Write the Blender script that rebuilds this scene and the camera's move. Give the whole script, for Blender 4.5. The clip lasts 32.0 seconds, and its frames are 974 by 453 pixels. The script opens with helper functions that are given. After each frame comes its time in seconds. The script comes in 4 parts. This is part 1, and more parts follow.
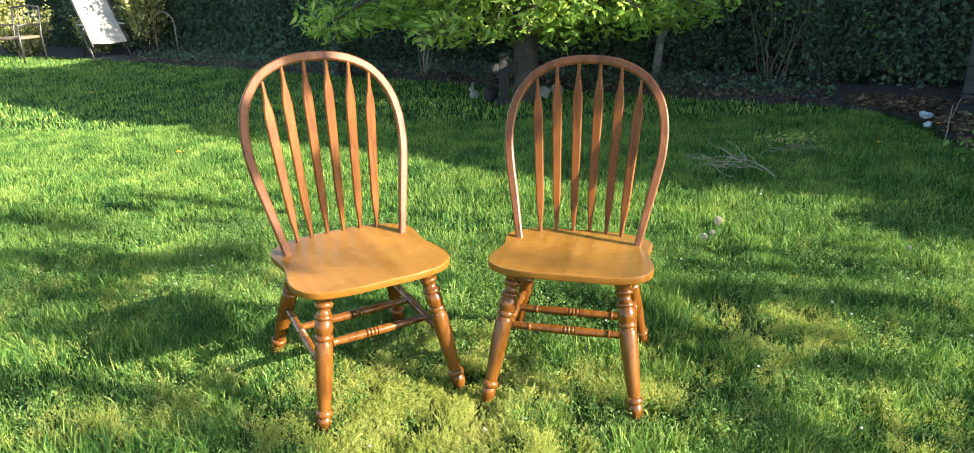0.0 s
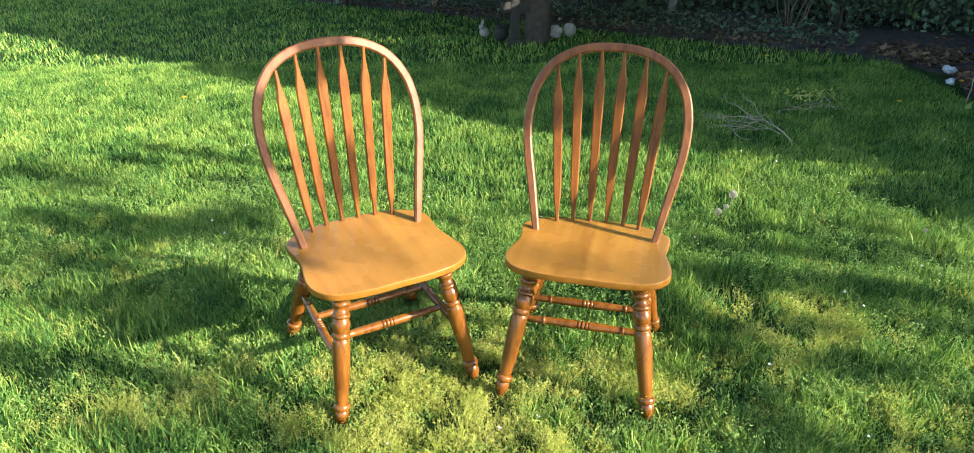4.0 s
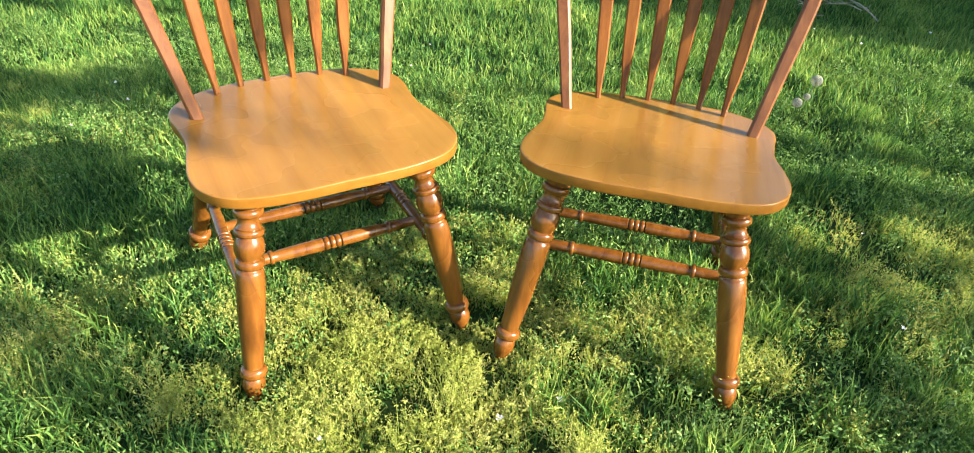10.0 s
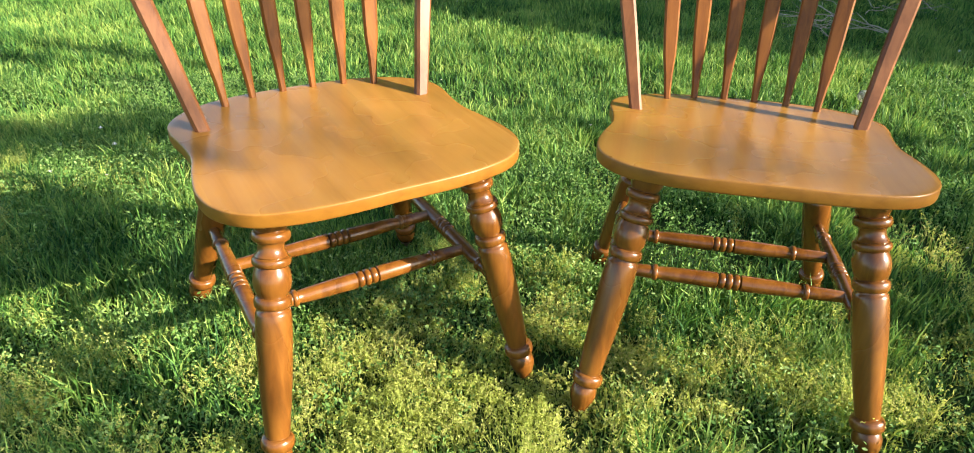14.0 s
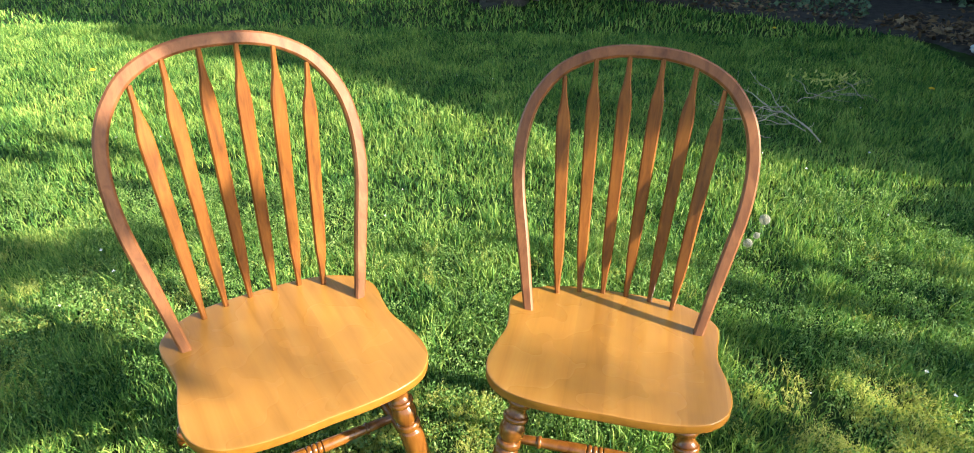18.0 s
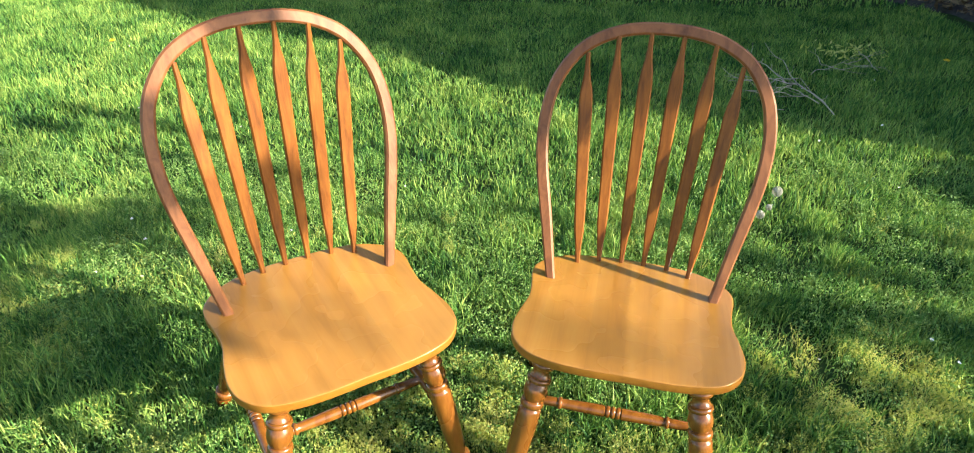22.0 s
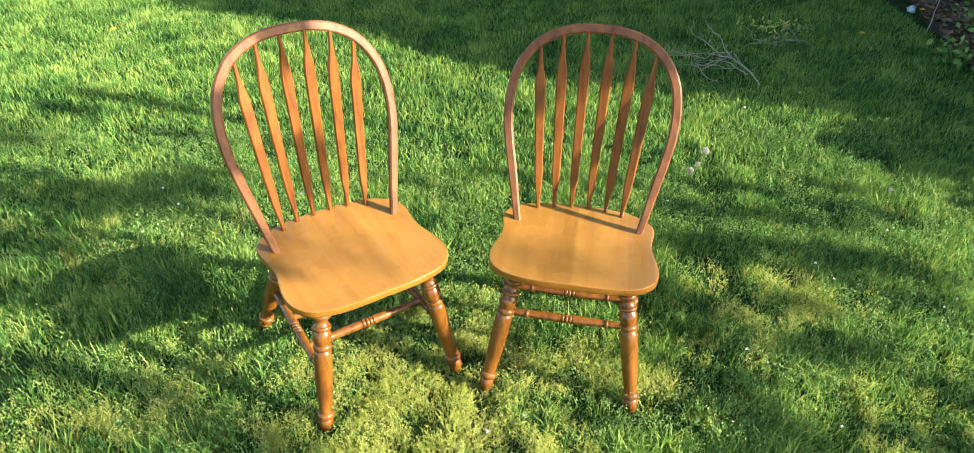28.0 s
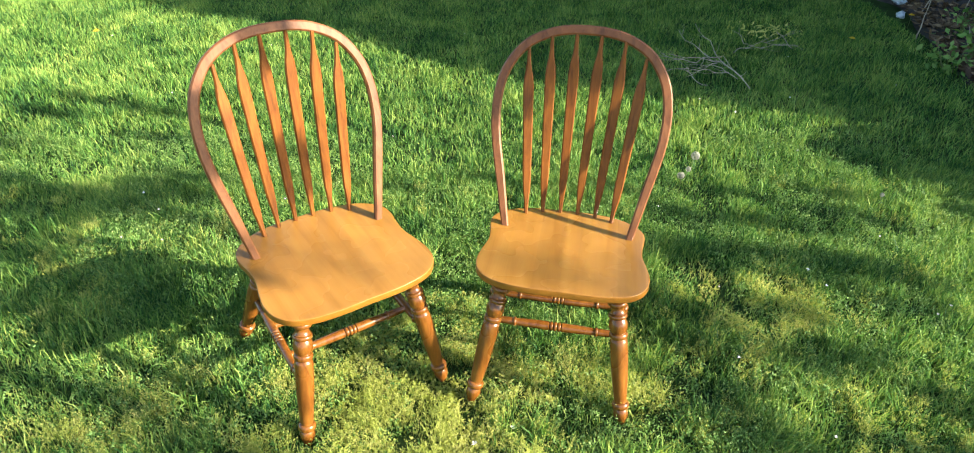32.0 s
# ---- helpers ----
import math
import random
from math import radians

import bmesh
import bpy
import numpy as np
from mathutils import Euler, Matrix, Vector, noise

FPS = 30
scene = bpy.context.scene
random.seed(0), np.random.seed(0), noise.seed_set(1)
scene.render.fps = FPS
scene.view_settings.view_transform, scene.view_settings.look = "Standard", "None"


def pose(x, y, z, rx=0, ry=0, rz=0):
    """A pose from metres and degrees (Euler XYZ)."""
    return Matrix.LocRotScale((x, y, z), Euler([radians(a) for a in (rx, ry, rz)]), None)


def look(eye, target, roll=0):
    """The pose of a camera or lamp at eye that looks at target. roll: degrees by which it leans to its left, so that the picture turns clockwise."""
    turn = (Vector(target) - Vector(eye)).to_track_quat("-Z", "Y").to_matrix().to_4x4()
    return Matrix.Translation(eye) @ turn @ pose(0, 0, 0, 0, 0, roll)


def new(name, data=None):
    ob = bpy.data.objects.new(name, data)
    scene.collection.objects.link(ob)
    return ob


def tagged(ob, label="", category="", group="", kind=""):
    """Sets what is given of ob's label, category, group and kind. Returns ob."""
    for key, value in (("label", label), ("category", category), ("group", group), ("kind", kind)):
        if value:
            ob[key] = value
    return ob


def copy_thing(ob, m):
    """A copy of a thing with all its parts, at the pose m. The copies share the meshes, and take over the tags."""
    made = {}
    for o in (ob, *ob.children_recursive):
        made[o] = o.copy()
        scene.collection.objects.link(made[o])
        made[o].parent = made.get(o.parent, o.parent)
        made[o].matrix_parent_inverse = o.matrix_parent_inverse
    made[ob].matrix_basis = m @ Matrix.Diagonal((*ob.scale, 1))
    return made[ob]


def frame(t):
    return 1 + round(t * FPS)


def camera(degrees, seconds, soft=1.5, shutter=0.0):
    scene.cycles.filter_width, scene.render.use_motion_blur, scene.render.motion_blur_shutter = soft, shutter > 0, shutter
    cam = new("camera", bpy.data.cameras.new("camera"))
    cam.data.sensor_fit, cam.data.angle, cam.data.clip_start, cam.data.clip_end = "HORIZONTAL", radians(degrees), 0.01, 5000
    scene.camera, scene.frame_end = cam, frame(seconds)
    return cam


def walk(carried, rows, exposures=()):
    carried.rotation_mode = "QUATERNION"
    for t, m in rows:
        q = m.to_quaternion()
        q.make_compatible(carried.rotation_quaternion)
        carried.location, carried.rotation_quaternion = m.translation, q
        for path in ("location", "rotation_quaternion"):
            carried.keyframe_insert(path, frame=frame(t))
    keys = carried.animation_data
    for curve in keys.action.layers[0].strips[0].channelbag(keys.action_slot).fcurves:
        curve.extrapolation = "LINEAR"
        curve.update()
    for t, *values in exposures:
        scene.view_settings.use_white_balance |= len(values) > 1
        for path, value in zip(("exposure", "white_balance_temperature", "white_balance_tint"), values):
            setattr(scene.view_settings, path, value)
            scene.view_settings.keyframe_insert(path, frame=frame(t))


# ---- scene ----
cam = camera(69.9, 32.0, soft=0.95)

# the walk: held by hand, from full view down to the legs, up and back again
walk(cam, [
    (0.0, pose(0.1356, -2.0589, 1.2989, 70.398, 1.670, 1.565)),
    (0.5, pose(0.1575, -2.0565, 1.3300, 69.652, 1.792, -0.317)),
    (1.0, pose(0.1806, -2.0503, 1.3267, 69.399, 1.912, -1.713)),
    (1.5, pose(0.1664, -2.0435, 1.3235, 69.279, 1.762, -1.026)),
    (2.0, pose(0.1330, -2.0382, 1.3172, 68.916, 1.543, 0.406)),
    (2.5, pose(0.1227, -2.0328, 1.3149, 67.302, 1.183, 1.451)),
    (3.0, pose(0.1030, -1.9756, 1.4104, 65.690, 0.978, 2.171)),
    (3.5, pose(0.0934, -1.9567, 1.4991, 64.647, 0.808, 2.186)),
    (5.5, pose(0.0686, -1.9018, 1.5227, 63.187, 0.551, 2.447)),
    (6.0, pose(0.0519, -1.8894, 1.5154, 63.488, 0.699, 2.325)),
    (6.5, pose(0.0585, -1.8805, 1.5104, 63.863, 0.870, 2.380)),
    (7.0, pose(0.0669, -1.8882, 1.4606, 63.937, 0.787, 2.815)),
    (7.5, pose(0.0397, -1.8512, 1.4210, 63.301, -0.023, 2.830)),
    (8.0, pose(-0.0403, -1.7602, 1.3574, 62.165, -0.834, 2.767)),
    (8.5, pose(-0.0816, -1.5843, 1.2889, 60.716, -1.555, 3.363)),
    (9.0, pose(0.0034, -1.3559, 1.2177, 58.977, -1.312, 5.283)),
    (9.5, pose(0.0446, -1.2661, 1.1581, 56.684, -1.481, 4.923)),
    (10.0, pose(0.0324, -1.2265, 1.1080, 55.319, -1.978, 2.850)),
    (10.5, pose(-0.0045, -1.1723, 1.0933, 54.453, -1.737, 1.402)),
    (11.0, pose(-0.0281, -1.1633, 1.0299, 55.347, -1.508, 0.736)),
    (11.5, pose(-0.0388, -1.1467, 0.9589, 56.865, -1.426, -0.095)),
    (12.0, pose(-0.0382, -1.1062, 0.8670, 58.251, -1.235, -0.740)),
    (12.5, pose(-0.0424, -1.0831, 0.8263, 59.085, -1.347, -1.235)),
    (13.0, pose(-0.0494, -1.0842, 0.8188, 59.515, -1.087, -0.799)),
    (13.5, pose(-0.1146, -1.0580, 0.8585, 60.122, -0.568, -0.213)),
    (15.5, pose(0.0234, -1.0901, 0.9303, 62.131, -1.344, 3.425)),
    (16.0, pose(0.1365, -1.1174, 0.9469, 62.507, -1.774, 3.933)),
    (16.5, pose(0.1229, -1.0951, 1.1095, 62.467, -2.083, 2.893)),
    (17.0, pose(0.1101, -1.1039, 1.2741, 62.612, -1.324, 1.444)),
    (17.5, pose(0.0714, -1.1251, 1.4180, 61.628, -1.001, 0.311)),
    (18.0, pose(0.0510, -1.1585, 1.4598, 60.259, -0.837, 0.190)),
    (18.5, pose(0.0339, -1.2087, 1.4920, 59.422, -0.882, 0.522)),
    (19.0, pose(0.0213, -1.2221, 1.4916, 58.723, -0.912, 0.862)),
    (19.5, pose(0.0159, -1.2184, 1.4894, 57.980, -0.841, 0.853)),
    (20.0, pose(0.0190, -1.2174, 1.4885, 57.292, -0.729, 0.798)),
    (20.5, pose(0.0100, -1.2197, 1.4749, 56.970, -0.671, 0.920)),
    (21.0, pose(0.0038, -1.2238, 1.4943, 57.189, -0.698, 0.834)),
    (21.5, pose(0.0074, -1.2256, 1.5039, 57.555, -0.619, 0.847)),
    (22.0, pose(0.0083, -1.2187, 1.4996, 57.731, -0.736, 0.843)),
    (22.5, pose(0.0095, -1.2215, 1.4985, 57.763, -0.782, 0.919)),
    (23.0, pose(0.0035, -1.2342, 1.4969, 57.889, -1.017, 1.003)),
    (23.5, pose(0.0051, -1.2427, 1.4959, 57.672, -1.258, 0.985)),
    (24.0, pose(0.0110, -1.2532, 1.4839, 56.461, -1.459, 0.809)),
    (24.5, pose(0.0199, -1.2801, 1.4517, 54.602, -1.378, 0.815)),
    (25.0, pose(0.0328, -1.3175, 1.5182, 53.299, -1.200, 0.808)),
    (25.5, pose(0.0434, -1.3834, 1.6486, 53.121, -1.029, 0.348)),
    (27.5, pose(-0.0189, -1.7102, 1.7695, 54.951, -0.655, -1.966)),
    (28.0, pose(-0.0227, -1.7073, 1.7477, 55.344, -0.654, -2.048)),
    (28.5, pose(-0.0146, -1.7182, 1.7635, 55.300, -0.675, -1.716)),
    (29.0, pose(-0.0183, -1.7064, 1.7544, 55.418, -0.534, -1.716)),
    (29.5, pose(-0.0160, -1.7061, 1.7531, 55.592, -0.441, -2.084)),
    (30.0, pose(-0.0101, -1.7008, 1.7484, 55.782, -0.471, -2.372)),
    (30.5, pose(-0.0098, -1.6913, 1.7431, 55.883, -0.591, -2.434)),
    (31.0, pose(-0.0062, -1.6838, 1.7395, 55.793, -0.804, -2.444)),
    (31.5, pose(-0.0096, -1.6785, 1.7351, 55.711, -1.000, -2.529)),
    (32.0, pose(-0.0077, -1.6624, 1.7185, 55.775, -1.098, -2.647)),
], exposures=[(0.0, 2.36), (6.0, 2.40), (9.0, 2.38), (13.0, 2.22), (14.5, 2.13), (16.0, 2.09), (17.0, 2.35), (18.0, 2.49), (23.0, 2.50), (25.0, 2.41), (28.0, 2.48), (32.0, 2.49)])

# ---------------------------------------------------------------- light
SUN_AZ = radians(-19.5)      # towards the sun, seen from above
SUN_EL = radians(22.8)
SUN = Vector((math.cos(SUN_AZ) * math.cos(SUN_EL), math.sin(SUN_AZ) * math.cos(SUN_EL), math.sin(SUN_EL)))

world = bpy.data.worlds.new("sky")
scene.world = world
world.use_nodes = True
wn = world.node_tree
wn.nodes.clear()
sky = wn.nodes.new("ShaderNodeTexSky")
sky.sky_type, sky.sun_disc = "NISHITA", False
sky.sun_elevation, sky.sun_rotation = SUN_EL, math.pi / 2 - SUN_AZ
bg = wn.nodes.new("ShaderNodeBackground")
bg.inputs[1].default_value = 0.098
wo = wn.nodes.new("ShaderNodeOutputWorld")
wn.links.new(sky.outputs[0], bg.inputs[0])
wn.links.new(bg.outputs[0], wo.inputs[0])

sun_data = bpy.data.lights.new("sun", "SUN")
sun_data.energy, sun_data.angle, sun_data.color = 4.8, radians(0.55), (1.0, 0.89, 0.73)
sun = new("sun", sun_data)
sun.matrix_world = look(SUN * 30, (0, 0, 0))

# ---------------------------------------------------------------- materials


def material(name, rough=0.6, spec=0.5):
    m = bpy.data.materials.new(name)
    m.use_nodes = True
    m.node_tree.nodes.clear()
    out = m.node_tree.nodes.new("ShaderNodeOutputMaterial")
    b = m.node_tree.nodes.new("ShaderNodeBsdfPrincipled")
    b.inputs["Roughness"].default_value = rough
    b.inputs["Specular IOR Level"].default_value = spec
    m.node_tree.links.new(b.outputs[0], out.inputs[0])
    return m, m.node_tree, b, out


def node(nt, kind, **sets):
    n = nt.nodes.new("ShaderNode" + kind)
    for key, v in sets.items():
        n.inputs[key.replace("_", " ")].default_value = v
    return n


def ramp(nt, src, stops):
    r = nt.nodes.new("ShaderNodeValToRGB")
    el = r.color_ramp.elements
    while len(el) < len(stops):
        el.new(0.5)
    for e, (at, c) in zip(el, stops):
        e.position, e.color = at, (*c, 1)
    nt.links.new(src, r.inputs[0])
    return r


def mixed(nt, fac, a, b, mode="MIX"):
    n = nt.nodes.new("ShaderNodeMix")
    n.data_type, n.blend_type = "RGBA", mode
    for s, v in ((n.inputs[0], fac), (n.inputs[6], a), (n.inputs[7], b)):
        if hasattr(v, "is_linked"):
            nt.links.new(v, s)
        else:
            s.default_value = v if isinstance(v, (int, float)) else (*v, 1)
    return n.outputs[2]


def bump(nt, bsdf, src, strength, distance):
    n = node(nt, "Bump", Strength=strength, Distance=distance)
    nt.links.new(src, n.inputs["Height"])
    nt.links.new(n.outputs[0], bsdf.inputs["Normal"])


def scaled(nt, scale, space="Object"):
    tc = nt.nodes.new("ShaderNodeTexCoord")
    mp = nt.nodes.new("ShaderNodeMapping")
    mp.inputs["Scale"].default_value = scale
    nt.links.new(tc.outputs[space], mp.inputs[0])
    return mp.outputs[0]


def wood(name, dark, mid, light, grain, rough=0.32, staves=0.0, coat=0.12, spec=0.5):
    """Varnished wood; grain: the scale along x, y, z, small along the fibre."""
    m, nt, b, _ = material(name, rough, spec)
    v = scaled(nt, grain)
    n1 = node(nt, "TexNoise", Scale=1.0, Detail=7.0, Roughness=0.62, Distortion=0.6)
    nt.links.new(v, n1.inputs["Vector"])
    col = ramp(nt, n1.outputs[0], [(0.28, dark), (0.5, mid), (0.74, light)]).outputs[0]
    big = node(nt, "TexNoise", Scale=7.0, Detail=2.0)
    nt.links.new(scaled(nt, (1, 1, 1)), big.inputs["Vector"])
    col = mixed(nt, 0.5, col, ramp(nt, big.outputs[0], [(0.3, (0.39, 0.38, 0.37)), (0.7, (0.62, 0.60, 0.58))]).outputs[0], "OVERLAY")
    if staves:
        sep = nt.nodes.new("ShaderNodeSeparateXYZ")
        nt.links.new(scaled(nt, (1 / staves, 1, 1)), sep.inputs[0])
        fl = nt.nodes.new("ShaderNodeMath")
        fl.operation = "FLOOR"
        nt.links.new(sep.outputs[0], fl.inputs[0])
        wh = nt.nodes.new("ShaderNodeTexWhiteNoise")
        wh.noise_dimensions = "1D"
        own = nt.nodes.new("ShaderNodeObjectInfo")
        far = nt.nodes.new("ShaderNodeMath")
        far.operation = "MULTIPLY_ADD"
        nt.links.new(own.outputs["Random"], far.inputs[0])
        far.inputs[1].default_value = 40.0
        nt.links.new(fl.outputs[0], far.inputs[2])
        nt.links.new(far.outputs[0], wh.inputs["W"])
        col = mixed(nt, 0.6, col, ramp(nt, wh.outputs[0], [(0.0, (0.34, 0.32, 0.29)), (0.35, (0.46, 0.45, 0.43)), (1.0, (0.57, 0.57, 0.56))]).outputs[0], "OVERLAY")
        knots = node(nt, "TexVoronoi", Scale=5.5)
        nt.links.new(scaled(nt, (1, 0.8, 1)), knots.inputs["Vector"])
        col = mixed(nt, ramp(nt, knots.outputs["Distance"], [(0.0, (1, 1, 1)), (0.016, (0.8, 0.8, 0.8)), (0.030, (0, 0, 0))]).outputs[0], col, (0.06, 0.024, 0.006))
    nt.links.new(col, b.inputs["Base Color"])
    rr = nt.nodes.new("ShaderNodeMapRange")
    rr.inputs[3].default_value, rr.inputs[4].default_value = rough - 0.07, rough + 0.13
    nt.links.new(big.outputs[0], rr.inputs[0])
    nt.links.new(rr.outputs[0], b.inputs["Roughness"])
    b.inputs["Coat Weight"].default_value = coat
    b.inputs["Coat Roughness"].default_value = 0.16
    bump(nt, b, n1.outputs[0], 0.12, 0.002)
    return m


def leafy(name, dark, mid, light, through_part=0.35, rough=0.5, patch=1.2, spec=0.3):
    """Leaves and blades: a hue for every leaf, paler and darker patches, and light that passes through."""
    m, nt, b, out = material(name, rough, spec)
    g = nt.nodes.new("ShaderNodeNewGeometry")
    n1 = node(nt, "TexNoise", Scale=patch, Detail=4.0, Roughness=0.6)
    nt.links.new(scaled(nt, (1, 1, 1)), n1.inputs["Vector"])
    add = nt.nodes.new("ShaderNodeMath")
    add.operation = "MULTIPLY_ADD"
    nt.links.new(g.outputs["Random Per Island"], add.inputs[0])
    add.inputs[1].default_value = 0.75
    sub = nt.nodes.new("ShaderNodeMath")
    sub.operation = "MULTIPLY_ADD"
    nt.links.new(n1.outputs[0], sub.inputs[0])
    sub.inputs[1].default_value, sub.inputs[2].default_value = 1.4, -0.57
    nt.links.new(sub.outputs[0], add.inputs[2])
    col = ramp(nt, add.outputs[0], [(0.1, dark), (0.5, mid), (0.95, light)]).outputs[0]
    nt.links.new(col, b.inputs["Base Color"])
    if through_part:
        tr = nt.nodes.new("ShaderNodeBsdfTranslucent")
        nt.links.new(mixed(nt, 1.0, col, (1.0, 1.0, 0.7), "MULTIPLY"), tr.inputs[0])
        mx = nt.nodes.new("ShaderNodeMixShader")
        mx.inputs[0].default_value = through_part
        nt.links.new(b.outputs[0], mx.inputs[1])
        nt.links.new(tr.outputs[0], mx.inputs[2])
        nt.links.new(mx.outputs[0], out.inputs[0])
    return m


def plain(name, a, b_, rough=0.6, scale=8.0, relief=0.2, metal=0.0, spec=0.5):
    m, nt, b, _ = material(name, rough, spec)
    n1 = node(nt, "TexNoise", Scale=scale, Detail=6.0, Roughness=0.65)
    nt.links.new(scaled(nt, (1, 1, 1)), n1.inputs["Vector"])
    nt.links.new(ramp(nt, n1.outputs[0], [(0.3, a), (0.7, b_)]).outputs[0], b.inputs["Base Color"])
    b.inputs["Metallic"].default_value = metal
    if relief:
        bump(nt, b, n1.outputs[0], relief, 0.01)
    return m


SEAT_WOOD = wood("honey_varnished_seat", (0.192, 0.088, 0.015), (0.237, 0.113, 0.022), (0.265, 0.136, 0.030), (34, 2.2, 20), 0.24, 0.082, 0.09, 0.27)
# seat rim: end grain, its colour darkened further to offset the low sun on it
DIMMED_EDGE_WOOD = wood("seat_end_grain_dimmed", (0.15, 0.06, 0.0072), (0.192, 0.081, 0.0102), (0.216, 0.096, 0.0132), (34, 8, 60), 0.38, 0.0, 0.06, 0.28)
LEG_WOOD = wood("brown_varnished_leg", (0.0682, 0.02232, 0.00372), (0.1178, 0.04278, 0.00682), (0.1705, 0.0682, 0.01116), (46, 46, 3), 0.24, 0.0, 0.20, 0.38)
BACK_WOOD = wood("orange_brown_varnished_slat", (0.066, 0.0200, 0.0034), (0.135, 0.0455, 0.0066), (0.195, 0.0720, 0.0110), (52, 52, 3.0), 0.42, 0.0, 0.04, 0.22)
HOOP_WOOD = wood("reddish_varnished_hoop", (0.070, 0.0250, 0.0088), (0.134, 0.0515, 0.0186), (0.190, 0.0780, 0.0295), (40, 40, 6.0), 0.40, 0.0, 0.03, 0.24)
GRASS = leafy("lawn_grass", (0.014, 0.064, 0.019), (0.105, 0.234, 0.045), (0.325, 0.42, 0.102), 0.34, 0.5, 2.6, 0.15)
WEED = leafy("pale_weed_leaf", (0.29, 0.355, 0.075), (0.405, 0.455, 0.112), (0.50, 0.485, 0.185), 0.5, 0.6, 9.0, 0.10)
CLOVER = leafy("green_weed_leaf", (0.050, 0.125, 0.024), (0.130, 0.250, 0.058), (0.26, 0.37, 0.12), 0.35, 0.5, 3.0, 0.2)
HEDGE = leafy("dark_hedge_leaf", (0.050, 0.092, 0.056), (0.076, 0.132, 0.080), (0.125, 0.190, 0.118), 0.2, 0.6, 0.8, 0.12)
BRIGHT = leafy("spring_green_leaf", (0.1452, 0.2772, 0.0396), (0.2508, 0.396, 0.066), (0.3696, 0.4884, 0.1254), 0.5, 0.5, 2.0)
CREAM = leafy("variegated_leaf", (0.15, 0.195, 0.045), (0.3375, 0.345, 0.105), (0.525, 0.495, 0.24), 0.3, 0.5, 3.0)
SOIL = plain("lawn_soil", (0.0100, 0.0240, 0.0050), (0.026, 0.0500, 0.011), 0.9, 9.0, 0.5, 0.0, 0.1)
MULCH = plain("dark_mulch", (0.0245, 0.0231, 0.0231), (0.07, 0.063, 0.0574), 0.9, 14.0, 0.8, 0.0, 0.15)
BARK = plain("grey_brown_bark", (0.028, 0.0224, 0.0182), (0.077, 0.0665, 0.056), 0.85, 18.0, 0.9)
STICK = plain("dry_pale_twig", (0.175, 0.154, 0.115), (0.300, 0.265, 0.200), 0.8, 30.0, 0.3)
STONE = plain("weathered_stone", (0.010, 0.0105, 0.009), (0.024, 0.025, 0.022), 0.85, 16.0, 0.5)
PALE = plain("pale_stone", (0.182, 0.182, 0.168), (0.294, 0.287, 0.266), 0.8, 14.0, 0.3)
FENCE = plain("dark_weathered_board", (0.028, 0.0294, 0.028), (0.063, 0.063, 0.0595), 0.9, 8.0, 0.5)
WHITE = plain("white_sling_fabric", (0.30, 0.28, 0.235), (0.37, 0.35, 0.30), 0.8, 60.0, 0.1)
METAL = plain("dark_metal_tube", (0.056, 0.052, 0.048), (0.104, 0.096, 0.088), 0.45, 20.0, 0.05, 0.7)
TABLE = plain("brown_table_board", (0.14, 0.091, 0.056), (0.238, 0.168, 0.105), 0.6, 12.0, 0.2)
YELLOW = plain("dandelion_yellow", (0.6, 0.39, 0.0075), (0.675, 0.495, 0.015), 0.7, 40.0, 0.2)
FLUFF = leafy("seed_fluff", (0.30, 0.30, 0.28), (0.38, 0.38, 0.36), (0.46, 0.46, 0.44), 0.5, 0.9, 60.0, 0.05)
PETAL = plain("white_petal", (0.54, 0.51, 0.51), (0.645, 0.6225, 0.615), 0.7, 40.0, 0.0)
BLUE = plain("pale_blue_plastic", (0.221, 0.299, 0.377), (0.403, 0.455, 0.507), 0.4, 20.0, 0.0)
STEM = plain("green_stem", (0.048, 0.084, 0.018), (0.102, 0.144, 0.036), 0.6, 20.0, 0.0)
DRY = leafy("dry_fallen_leaf", (0.035, 0.021, 0.0112), (0.091, 0.0595, 0.0315), (0.21, 0.154, 0.091), 0.1, 0.8, 3.0)

# ---------------------------------------------------------------- mesh helpers


def finish(name, bm, mat, parent=None, label="", smooth=True, crease=0):
    me = bpy.data.meshes.new(name)
    bmesh.ops.recalc_face_normals(bm, faces=bm.faces)
    bm.to_mesh(me)
    bm.free()
    if smooth:
        for poly in me.polygons:
            poly.use_smooth = True
    if crease:
        me.set_sharp_from_angle(angle=radians(crease))
    me.materials.append(mat)
    ob = new(name, me)
    if parent:
        ob.parent = parent
    if label:
        tagged(ob, label)
    return ob


def part(name, bm, mat, parent, label="", smooth=True, crease=0):
    return finish(name, bm, mat, parent, label, smooth, crease)


